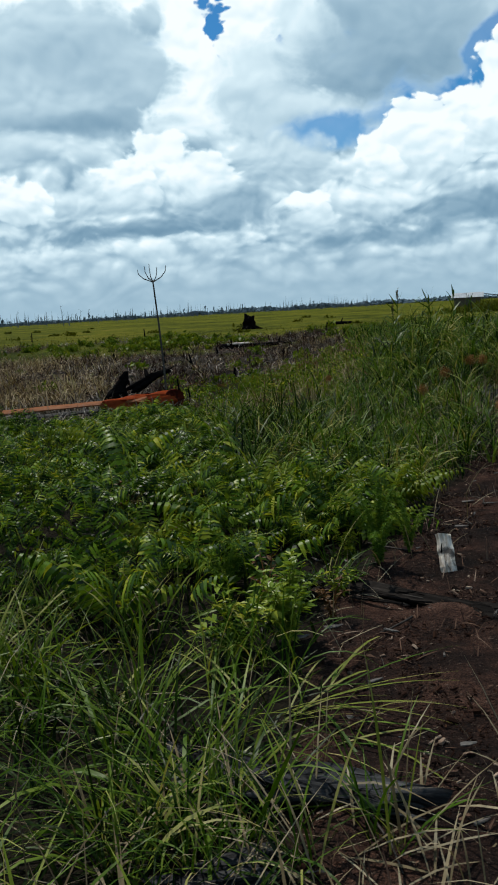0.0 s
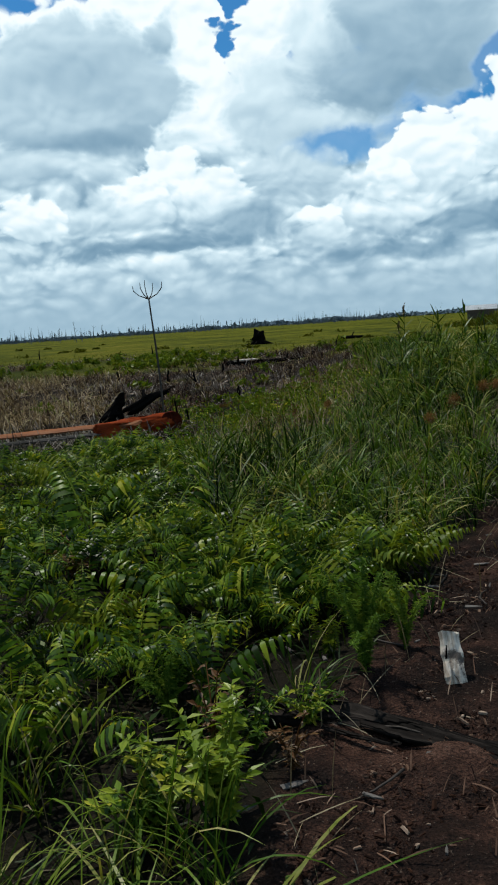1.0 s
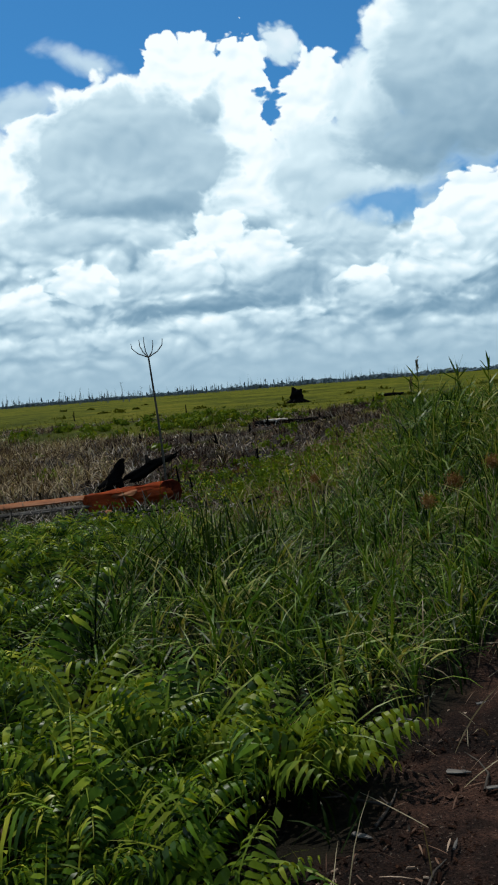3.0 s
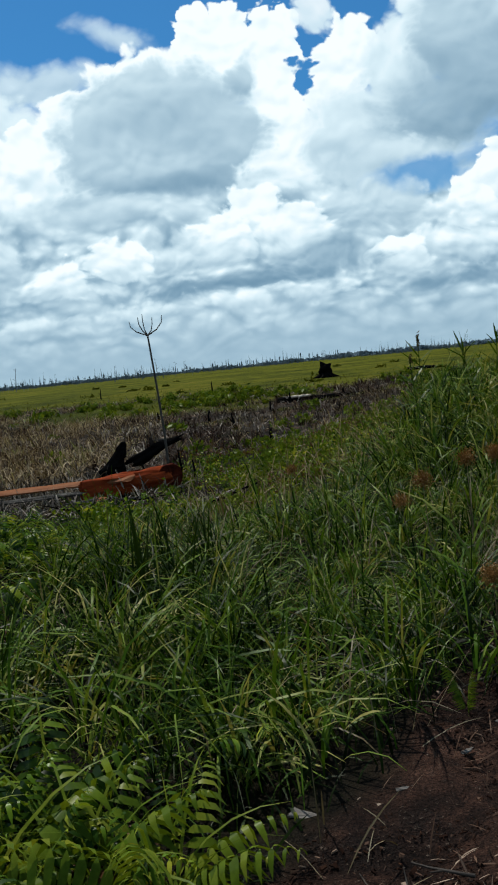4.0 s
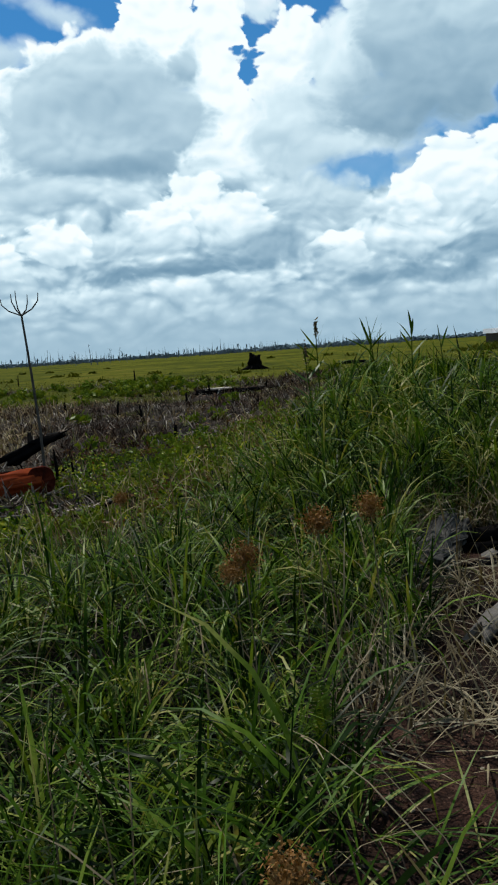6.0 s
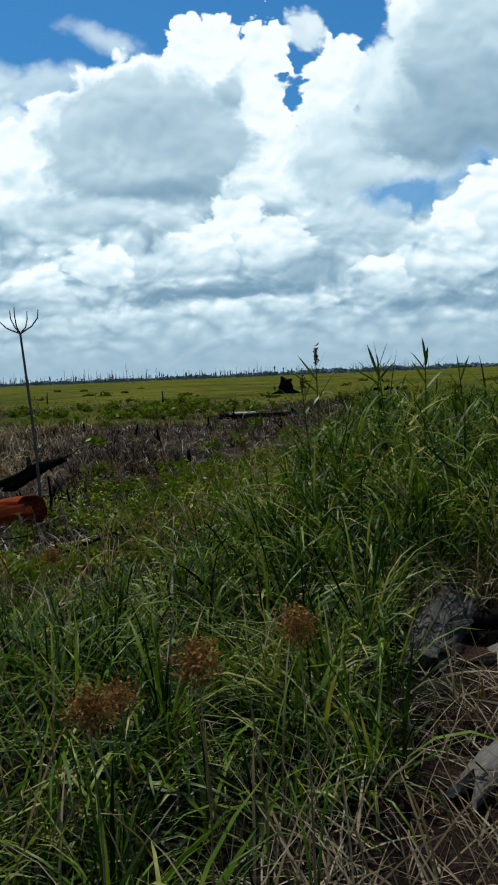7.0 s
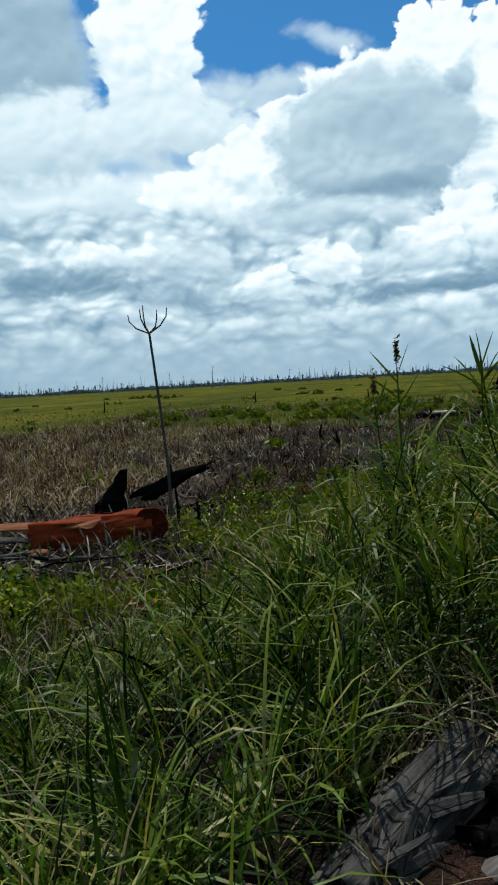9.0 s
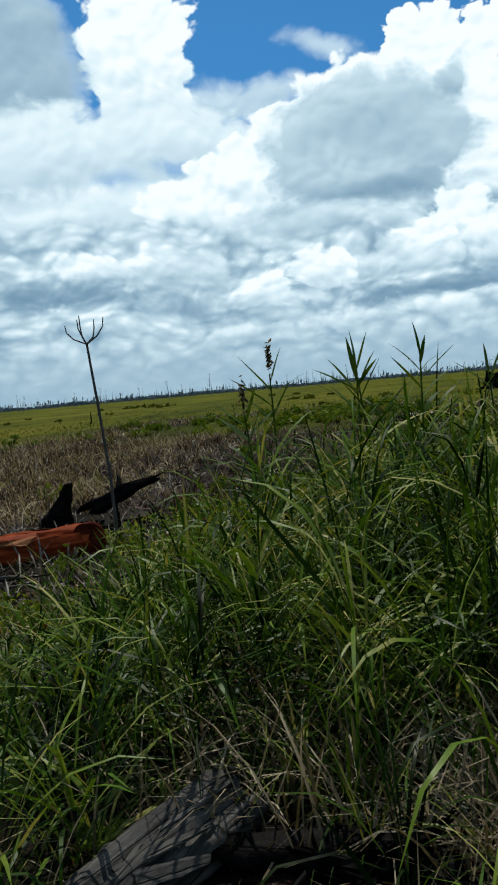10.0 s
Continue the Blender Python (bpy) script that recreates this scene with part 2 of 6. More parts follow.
# ---------------------------------------------------------------- materials
def material(name):
    m = bpy.data.materials.new(name)
    m.use_nodes = True
    k = Nodes(m.node_tree)
    m.node_tree.nodes.clear()
    return m, k


def finish(k, shader):
    k.add("ShaderNodeOutputMaterial", Surface=shader)


def surface(k, colour, rough, gloss, normal=None, through_light=0.0, glow=None, sheen=0.0):
    """A rough surface with a little even gloss, a sheen towards grazing angles, and light that passes through where it is thin."""
    d = k.add("ShaderNodeBsdfDiffuse", Color=colour, Roughness=0.3)
    g = k.add("ShaderNodeBsdfGlossy", Color=(0.95, 1, 0.9, 1) if through_light else (1, 1, 1, 1), Roughness=rough)
    if normal is not None:
        for n in (d, g):
            k.tree.links.new(normal, n.inputs["Normal"])
    out = d.outputs[0]
    if through_light:
        t = k.add("ShaderNodeBsdfTranslucent", Color=glow)
        out = k.add("ShaderNodeMixShader", i0=through_light, i1=out, i2=t.outputs[0]).outputs[0]
    if sheen:
        gloss = k.math("MULTIPLY_ADD", k.add("ShaderNodeFresnel", IOR=1.40).outputs[0], sheen, gloss)
    return k.add("ShaderNodeMixShader", i0=gloss, i1=out, i2=g.outputs[0]).outputs[0]


def leaf_material(name, stops, rough=0.5, through_light=0.35, patch=1.3, spec=0.35, own=0.55):
    """Foliage: every leaf its own tint, larger patches of growth, light that passes through. Some ramps also paint
    shade in.
    """
    m, k = material(name)
    geo = k.add("ShaderNodeNewGeometry")
    obj = k.add("ShaderNodeObjectInfo")
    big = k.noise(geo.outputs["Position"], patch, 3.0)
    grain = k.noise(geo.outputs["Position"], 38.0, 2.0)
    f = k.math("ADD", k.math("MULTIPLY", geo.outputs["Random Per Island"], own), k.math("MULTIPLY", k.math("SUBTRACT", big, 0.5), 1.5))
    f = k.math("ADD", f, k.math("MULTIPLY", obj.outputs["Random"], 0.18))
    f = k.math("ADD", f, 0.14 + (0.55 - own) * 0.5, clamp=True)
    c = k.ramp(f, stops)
    v = k.span(grain, 0.25, 0.75, 0.78, 1.18, False)
    c = k.vmath("MULTIPLY", c, k.add("ShaderNodeCombineXYZ", i0=v, i1=v, i2=v).outputs[0])
    finish(k, surface(k, c, rough, spec * 0.02, None, through_light, k.vmath("MULTIPLY", c, (1.3, 1.2, 0.5)), spec * 0.15 if through_light else 0.0))
    return m


def wood_material(name, stops, rough=0.85, grain=(3, 40, 40), bump=0.5, spots=None, spec=0.25, cracks=0.0):
    """Wood whose grain runs along the object's x axis."""
    m, k = material(name)
    tc = k.add("ShaderNodeTexCoord").outputs["Object"]
    fibre = k.noise(k.vmath("MULTIPLY", tc, grain), 1.0, 6.0, 0.65, 0.4)
    blotch = k.noise(tc, 4.5, 5.0, 0.6)
    f = k.math("ADD", k.math("MULTIPLY", fibre, 0.65), k.math("MULTIPLY", blotch, 0.35))
    c = k.ramp(f, stops)
    if spots:
        s = k.noise(tc, 11.0, 5.0, 0.7)
        c = k.mix(k.span(s, 0.54, 0.66), c, spots)
    split = k.math("ABSOLUTE", k.math("SUBTRACT", k.noise(k.vmath("MULTIPLY", tc, (grain[0] * 0.9, grain[1] * 0.28, grain[2] * 0.28)), 1.0, 3.0, 0.55, 0.3), 0.5))
    crack = k.span(split, 0.0, 0.028, cracks, 0.0)
    c = k.mix(crack, c, (0.002, 0.0018, 0.0016))
    h = k.math("SUBTRACT", k.math("ADD", fibre, k.math("MULTIPLY", k.noise(tc, 30.0, 4.0), 0.4)), crack)
    bp = k.add("ShaderNodeBump", Strength=bump, Distance=0.012, Height=h)
    finish(k, surface(k, c, rough * 0.7, spec * 0.07, bp.outputs[0]))
    return m


def ground_material():
    m, k = material("peat_and_field")

    def attribute(name):
        n = k.add("ShaderNodeAttribute")
        n.attribute_name = name
        return n.outputs["Fac"]

    pos = k.add("ShaderNodeNewGeometry").outputs["Position"]
    path = attribute("path")
    burnt = attribute("burnt")
    field = attribute("field")
    a, b2, c2 = k.noise(pos, 1.4, 5.0, 0.6), k.noise(pos, 9.0, 6.0, 0.65), k.noise(pos, 60.0, 4.0, 0.7)
    soil = k.ramp(k.math("ADD", k.math("MULTIPLY", a, 0.6), k.math("MULTIPLY", b2, 0.4)), [(0.36, (0.0040, 0.0025, 0.0019)), (0.47, (0.0140, 0.0072, 0.0050)), (0.57, (0.042, 0.0205, 0.0135)), (0.70, (0.105, 0.059, 0.041))])
    soil = k.mix(k.span(c2, 0.60, 0.72), soil, (0.11, 0.082, 0.062))
    grit = k.span(k.noise(pos, 110.0, 4.0, 0.75), 0.34, 0.68, 0.10, 2.1, False)
    soil = k.vmath("MULTIPLY", soil, k.add("ShaderNodeCombineXYZ", i0=grit, i1=grit, i2=grit).outputs[0])
    # ground below the plants: their shade is painted in as near-black earth
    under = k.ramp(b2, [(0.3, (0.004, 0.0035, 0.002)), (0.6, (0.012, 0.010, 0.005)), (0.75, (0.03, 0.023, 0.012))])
    ash = k.ramp(k.math("ADD", k.math("MULTIPLY", k.noise(pos, 0.7, 5.0, 0.65), 0.6), k.math("MULTIPLY", b2, 0.4)), [(0.38, (0.003, 0.0024, 0.002)), (0.48, (0.014, 0.011, 0.0085)), (0.58, (0.050, 0.040, 0.031)), (0.7, (0.13, 0.105, 0.078))])
    flat = k.vmath("MULTIPLY", pos, (1.0, 0.45, 1.0))
    green = k.ramp(k.math("ADD", k.math("MULTIPLY", k.noise(flat, 0.07, 5.0, 0.6), 0.6), k.math("MULTIPLY", k.noise(flat, 0.55, 5.0, 0.7), 0.4)), [(0.36, (0.014, 0.021, 0.002)), (0.45, (0.038, 0.048, 0.003)), (0.55, (0.078, 0.080, 0.005)), (0.66, (0.115, 0.098, 0.014))])
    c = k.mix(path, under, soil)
    c = k.mix(field, c, green)
    c = k.mix(burnt, c, ash)
    h = k.math("ADD", k.math("MULTIPLY", b2, 0.6), k.math("MULTIPLY", c2, 0.4))
    bp = k.add("ShaderNodeBump", Strength=1.0, Distance=0.09, Height=h)
    finish(k, surface(k, c, 0.6, 0.006, bp.outputs[0]))
    return m


# low stops paint shade between the blades, top stops their highlights
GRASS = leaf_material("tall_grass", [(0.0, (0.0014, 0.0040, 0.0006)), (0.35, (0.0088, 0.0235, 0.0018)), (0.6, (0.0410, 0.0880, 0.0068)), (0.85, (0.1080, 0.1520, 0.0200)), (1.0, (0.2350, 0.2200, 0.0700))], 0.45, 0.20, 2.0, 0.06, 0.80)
YELLOW_GRASS = leaf_material("yellowing_grass", [(0.0, (0.0450, 0.0695, 0.0086)), (0.5, (0.1237, 0.1437, 0.0216)), (1.0, (0.2925, 0.2469, 0.1080))], 0.42, 0.22, 3.0, 0.10, 0.65)
# dark grass; shade of the gaps between plants is painted into its colour
GRASS_DARK_SHADE = leaf_material("dark_shade_grass", [(0.0, (0.0016, 0.0048, 0.0008)), (0.5, (0.0064, 0.0160, 0.0015)), (0.9, (0.0192, 0.0352, 0.0045)), (1.0, (0.0560, 0.0544, 0.0225))], 0.5, 0.15, 1.1, 0.08)
# shade painted in by near-black stops, leaf highlights by the brightest ones
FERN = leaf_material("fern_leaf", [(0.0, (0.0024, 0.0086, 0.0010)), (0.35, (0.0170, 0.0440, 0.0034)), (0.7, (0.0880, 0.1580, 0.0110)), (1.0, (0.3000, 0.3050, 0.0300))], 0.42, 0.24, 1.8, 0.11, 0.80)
FERN_LIME = leaf_material("lime_leaf", [(0.0, (0.0267, 0.0520, 0.0048)), (0.5, (0.0771, 0.1172, 0.0096)), (1.0, (0.1697, 0.1789, 0.0208))], 0.42, 0.22, 3.0, 0.06)
FERN_BROWN = leaf_material("withered_leaf", [(0.0, (0.035, 0.014, 0.006)), (0.5, (0.09, 0.038, 0.012)), (1.0, (0.15, 0.09, 0.035))], 0.6, 0.15, 3.0, 0.2)
STRAW = leaf_material("straw", [(0.0, (0.0562, 0.0413, 0.0210)), (0.5, (0.1275, 0.0975, 0.0525)), (1.0, (0.2400, 0.1950, 0.1190))], 0.65, 0.1, 2.0, 0.2)
DRY = leaf_material("dry_stalks", [(0.0, (0.020, 0.012, 0.007)), (0.3, (0.080, 0.052, 0.027)), (0.65, (0.200, 0.145, 0.080)), (0.9, (0.380, 0.300, 0.190)), (1.0, (0.1250, 0.1250, 0.0300))], 0.75, 0.1, 0.9, 0.08, 0.85)
STUBBLE = leaf_material("scorched_stalks", [(0.0, (0.0060, 0.0050, 0.0046)), (0.4, (0.0450, 0.0370, 0.0330)), (0.75, (0.1700, 0.1440, 0.1240)), (1.0, (0.3800, 0.3300, 0.2800))], 0.85, 0.05, 0.9, 0.06, 0.85)
FIELD = leaf_material("field_grass", [(0.0, (0.026, 0.034, 0.002)), (0.4, (0.056, 0.064, 0.004)), (0.75, (0.085, 0.086, 0.007)), (1.0, (0.12, 0.105, 0.015))], 0.7, 0.12, 0.10, 0.04, 0.10)
SEDGE = leaf_material("sedge_flower", [(0.0, (0.075, 0.032, 0.008)), (0.5, (0.150, 0.068, 0.018)), (1.0, (0.240, 0.125, 0.042))], 0.75, 0.15, 6.0, 0.15)
CANE = leaf_material("cane_leaf", [(0.0, (0.0098, 0.0290, 0.0030)), (0.5, (0.0280, 0.0638, 0.0060)), (1.0, (0.0980, 0.1232, 0.0150))], 0.45, 0.2, 2.0, 0.12)
GREY_WOOD = wood_material("weathered_wood", [(0.38, (0.0050, 0.0048, 0.0044)), (0.47, (0.0280, 0.0268, 0.0245)), (0.58, (0.0700, 0.0668, 0.0595)), (0.74, (0.1550, 0.1440, 0.1210))], 0.9, (1.6, 38, 38), 1.0, None, 0.1, 0.65)
PALE_WOOD = wood_material("bleached_wood", [(0.36, (0.12, 0.085, 0.058)), (0.46, (0.38, 0.31, 0.24)), (0.55, (0.62, 0.55, 0.46)), (0.70, (0.76, 0.71, 0.62))], 0.85, (5, 55, 55), 0.5, (0.10, 0.08, 0.065))
CHAR = wood_material("charred_wood", [(0.3, (0.0008, 0.0008, 0.0007)), (0.55, (0.0028, 0.0025, 0.0024)), (0.78, (0.0099, 0.0091, 0.0088))], 0.7, (3, 22, 22), 1.0, None, 0.03)
RED_WOOD = wood_material("fresh_red_wood", [(0.28, (0.060, 0.0085, 0.0025)), (0.45, (0.140, 0.0215, 0.0050)), (0.60, (0.215, 0.0370, 0.0080)), (0.8, (0.300, 0.0680, 0.0180))], 0.75, (2.5, 18, 18), 0.5, None, 0.05)
SAWN_WOOD = wood_material("sawn_plank", [(0.3, (0.1120, 0.0382, 0.0160)), (0.5, (0.1890, 0.0723, 0.0320)), (0.75, (0.2660, 0.1360, 0.0700))], 0.75, (2.0, 30, 30), 0.3, None, 0.05)
BARK = wood_material("dark_red_end", [(0.3, (0.016, 0.0035, 0.0020)), (0.5, (0.050, 0.0080, 0.0035)), (0.75, (0.110, 0.0190, 0.0070))], 0.85, (8, 8, 8), 0.6, None, 0.05)
# blue-grey haze of the distance is painted into this wood's colour
HAZED_DEAD_WOOD = wood_material("hazed_dead_trunk", [(0.3, (0.060, 0.074, 0.088)), (0.5, (0.095, 0.114, 0.132)), (0.75, (0.150, 0.172, 0.194))], 0.9, (3, 12, 12), 0.3)
STICK_WOOD = wood_material("sapling_bark", [(0.3, (0.018, 0.016, 0.014)), (0.5, (0.045, 0.040, 0.034)), (0.75, (0.10, 0.09, 0.075))], 0.8, (4, 30, 30), 0.4)
# the blue tone is aerial haze put into the leaf colour
HAZED_FAR_LEAF = leaf_material("far_woods", [(0.0, (0.042, 0.070, 0.090)), (0.5, (0.075, 0.110, 0.135)), (1.0, (0.115, 0.155, 0.182))], 0.8, 0.1, 0.02, 0.1)
METAL_ROOF = wood_material("zinc_roof", [(0.3, (0.50, 0.53, 0.55)), (0.6, (0.66, 0.69, 0.71)), (0.8, (0.78, 0.80, 0.81))], 0.45, (1.5, 1.5, 1.5), 0.1, None, 0.5)
HUT_WOOD = wood_material("hut_boards", [(0.3, (0.03, 0.024, 0.02)), (0.6, (0.07, 0.055, 0.045))], 0.9)
GROUND = ground_material()


# ---------------------------------------------------------------- building helpers
def mesh_of(name, verts, faces, mat, smooth=True):
    """A mesh from arrays: verts (n, 3), faces (m, 4) or (m, 3)."""
    verts, faces = np.asarray(verts, np.float32), np.asarray(faces, np.int32)
    me = bpy.data.meshes.new(name)
    me.vertices.add(len(verts))
    me.vertices.foreach_set("co", verts.ravel())
    me.loops.add(faces.size)
    me.loops.foreach_set("vertex_index", faces.ravel())
    me.polygons.add(len(faces))
    me.polygons.foreach_set("loop_start", np.arange(0, faces.size, faces.shape[1], dtype=np.int32))
    me.polygons.foreach_set("use_smooth", np.full(len(faces), smooth))
    me.update(calc_edges=True)
    me.materials.append(mat)
    return me


def part(name, data, mat, parent, label=""):
    """Links a bmesh or a mesh as one part of a thing."""
    if isinstance(data, bmesh.types.BMesh):
        me = bpy.data.meshes.new(name)
        data.normal_update()
        data.to_mesh(me)
        data.free()
        me.materials.append(mat)
        data = me
    ob = new(name, data)
    ob.parent = parent
    return tagged(ob, label)


def thing(name, m, label, category, group=""):
    ob = new(name)
    ob.empty_display_size = 0.1
    ob.matrix_world = m
    return tagged(ob, label, category, group)


def alone(name, me, m, label, category, group="", kind=""):
    ob = new(name, me)
    ob.matrix_world = m
    return tagged(ob, label, category, group, kind)


def smooth01(v, a, b):
    t = np.clip((np.asarray(v, float) - a) / (b - a), 0, 1)
    return t * t * (3 - 2 * t)


def value_noise(x, y, size, seed=0):
    """Smooth noise in -1..1 over the plan."""
    x, y = np.asarray(x, float) / size, np.asarray(y, float) / size
    xi, yi = np.floor(x).astype(np.int64), np.floor(y).astype(np.int64)
    fx, fy = x - xi, y - yi
    fx, fy = fx * fx * (3 - 2 * fx), fy * fy * (3 - 2 * fy)

    def h(i, j):
        v = np.sin(i * 127.1 + j * 311.7 + seed * 74.7) * 43758.5453
        return (v - np.floor(v)) * 2 - 1

    return (h(xi, yi) * (1 - fx) + h(xi + 1, yi) * fx) * (1 - fy) + (h(xi, yi + 1) * (1 - fx) + h(xi + 1, yi + 1) * fx) * fy


# the left edge of the trodden path, by y
EDGE_Y = [-40, 0.0, 2.1, 3.4, 4.1, 4.7, 6.4, 7.5, 8.7, 9.25, 9.65, 10.1, 10.7, 12.0, 13.0, 16.0, 25.0, 60.0]
EDGE_X = [-9, -0.35, 0.05, 0.02, 0.15, 0.50, 1.10, 1.55, 2.15, 2.0, 2.05, 2.30, 2.60, 3.00, 3.5, 5.2, 10.5, 40.0]


def edge(y):
    return np.interp(y, EDGE_Y, EDGE_X)


def height(x, y):
    """The ground: a low bund that carries the path, a dip beside it, the level field."""
    x, y = np.asarray(x, float), np.asarray(y, float)
    low = smooth01(y, 9, 19) * smooth01(-x, -2.6, 1.2) * (1 - smooth01(y, 24, 62))
    z = -0.66 * low
    off = edge(y) - x
    near = 1 - smooth01(y, 18, 40)
    z = z - 0.10 * smooth01(off, 0.0, 0.5) * near
    z = z + near * (0.05 * value_noise(x, y, 1.3, 1) + 0.025 * value_noise(x, y, 0.4, 2) + 0.012 * value_noise(x, y, 0.13, 3))
    z = z + 0.10 * value_noise(x, y, 9.0, 4) * smooth01(y, 20, 40) * (1 - smooth01(y, 200, 600))
    return z


def on_path(x, y):
    off = np.asarray(x) - edge(y) + 0.10 * value_noise(x, y, 0.5, 7) + 0.05 * value_noise(x, y, 0.17, 8)
    return smooth01(off, -0.08, 0.10) * (1 - smooth01(off, 2.3, 2.7))


def is_burnt(x, y):
    x, y = np.asarray(x, float), np.asarray(y, float)
    n = value_noise(x, y, 3.0, 11) * 1.6 + value_noise(x, y, 9.0, 12) * 2.5
    left = smooth01(x + n, -27, -20)
    right = 1 - smooth01(x + n * 0.6, 1.0 + 0.06 * (y - 28), 2.6 + 0.06 * (y - 28))
    front = smooth01(y + n * 0.5 - 5.5 * smooth01(x, -3.4, -0.8), 20.4, 22.2)
    back = 1 - smooth01(y + n * 1.5, 50, 56)
    holes = 1 - 0.85 * smooth01(value_noise(x, y, 2.4, 13) + 0.5 * value_noise(x, y, 0.9, 14), 0.35, 0.7)
    green = smooth01(np.hypot((x + 11.0) / 9.0, (y - 47.5) / 7.0) + 0.25 * value_noise(x, y, 2.6, 15), 0.7, 1.1)
    return left * right * front * back * holes * green


def ribbons(base, az, length, width, lean, droop, segs=4, seed=0, twist=0.5):
    """Grass blades: bent, tapering ribbons. Returns verts and faces of all of them."""
    r = rng(seed)
    n = len(base)
    s = np.linspace(0, 1, segs + 1)
    ang = lean[:, None] + droop[:, None] * s[None, :] ** 1.3
    step = (length / segs)[:, None]
    mid = (ang[:, 1:] + ang[:, :-1]) / 2
    out = np.concatenate([np.zeros((n, 1)), np.cumsum(np.sin(mid) * step, 1)], 1)
    up = np.concatenate([np.zeros((n, 1)), np.cumsum(np.cos(mid) * step, 1)], 1)
    prof = np.array([0.55, 1.0, 0.95, 0.72, 0.08]) if segs == 4 else np.interp(s, [0, 0.3, 0.65, 1], [0.55, 1.0, 0.85, 0.08])
    c, sn = np.cos(az)[:, None], np.sin(az)[:, None]
    tw = az[:, None] + np.pi / 2 + (r.uniform(-twist, twist, (n, 1)) * (0.4 + s[None, :]))
    half = width[:, None] * prof[None, :] / 2
    px, py, pz = base[:, :1] + out * c, base[:, 1:2] + out * sn, base[:, 2:3] + up
    dx, dy = np.cos(tw) * half, np.sin(tw) * half
    dz = half * r.uniform(-0.45, 0.45, (n, 1))
    verts = np.stack([np.stack([px - dx, py - dy, pz - dz], -1), np.stack([px + dx, py + dy, pz + dz], -1)], 2).reshape(-1, 3)
    k = np.arange(n)[:, None] * (2 * (segs + 1)) + 2 * np.arange(segs)[None, :]
    faces = np.stack([k, k + 1, k + 3, k + 2], -1).reshape(-1, 4)
    return verts, faces


def fronds(base, az, length, lean, droop, pairs=9, leaflet=0.2, slim=0.30, seed=0, sweep=0.35, hang=0.42):
    """Fern fronds: an arching rib with two rows of leaflets, each a folded lance of four corners and a tip."""
    r = rng(seed)
    n = len(base)
    segs = 6
    s = np.linspace(0, 1, segs + 1)
    ang = lean[:, None] + droop[:, None] * s[None, :]
    step = (length / segs)[:, None]
    mid = (ang[:, 1:] + ang[:, :-1]) / 2
    out = np.concatenate([np.zeros((n, 1)), np.cumsum(np.sin(mid) * step, 1)], 1)
    up = np.concatenate([np.zeros((n, 1)), np.cumsum(np.cos(mid) * step, 1)], 1)
    rib_v, rib_f = ribbons(base, az, length, length * 0.014 + 0.002, lean, droop, segs, seed + 1, 0.1)
    ps = np.linspace(0.16, 0.97, pairs)
    o, u, a = (np.stack([np.interp(ps, s, row[i]) for i in range(n)]) for row in (out, up, ang))
    side_all, V, F = [], [], []
    ca, sa = np.cos(az)[:, None], np.sin(az)[:, None]
    fwd = np.stack([np.sin(a) * ca, np.sin(a) * sa, np.cos(a)], -1)
    nrm = np.stack([-np.cos(a) * ca, -np.cos(a) * sa, np.sin(a)], -1)
    pos = np.stack([base[:, :1] + o * ca, base[:, 1:2] + o * sa, base[:, 2:3] + u], -1)
    prof = np.interp(ps, [0, 0.25, 0.6, 0.85, 1], [0.62, 1.0, 0.92, 0.55, 0.2])
    count = 0
    roll = r.uniform(-0.5, 0.5, (n, 1, 1))
    for sgn in (-1, 1):
        side = np.stack([-sa * np.ones_like(a), ca * np.ones_like(a), np.zeros_like(a)], -1) * sgn
        side = side + nrm * roll * sgn
        d = side * np.cos(sweep) + fwd * np.sin(sweep) - nrm * 0.0
        d = d + nrm * r.uniform(-0.30, 0.12, (n, pairs, 1))
        d = d / np.linalg.norm(d, axis=-1, keepdims=True)
        L = (length[:, None] * leaflet * prof[None, :] * r.uniform(0.85, 1.12, (n, pairs)))[..., None]
        wdt = np.cross(d, nrm)
        w = L * slim * 0.5
        p0 = pos
        p1 = pos + d * L * 0.30 + wdt * w - nrm * L * 0.04
        p2 = pos + d * L * 0.30 - wdt * w - nrm * L * 0.04
        p3 = pos + d * L * 0.70 + wdt * w * 0.8 - nrm * L * hang * 0.42
        p4 = pos + d * L * 0.70 - wdt * w * 0.8 - nrm * L * hang * 0.42
        p5 = pos + d * L * 0.92 - nrm * L * hang
        m = n * pairs
        vs = np.stack([p0, p1, p2, p3, p4, p5], 2).reshape(-1, 3)
        i = np.arange(m)[:, None] * 6 + count
        F.append(np.concatenate([i + [0, 2, 1, 1], i + [1, 2, 4, 3], i + [3, 4, 5, 5]]))
        V.append(vs)
        count += len(vs)
    lv, lf = np.concatenate(V), np.concatenate(F)
    return rib_v, rib_f, lv, lf


def tri_quads(faces):
    """Splits quads (some with a doubled corner) into triangles."""
    f = np.concatenate([faces[:, [0, 1, 2]], faces[:, [0, 2, 3]]])
    return f[(f[:, 0] != f[:, 1]) & (f[:, 1] != f[:, 2]) & (f[:, 0] != f[:, 2])]


def joined(*pairs):
    V, F, n = [], [], 0
    for v, f in pairs:
        V.append(v)
        F.append(f + n)
        n += len(v)
    return np.concatenate(V), np.concatenate(F)


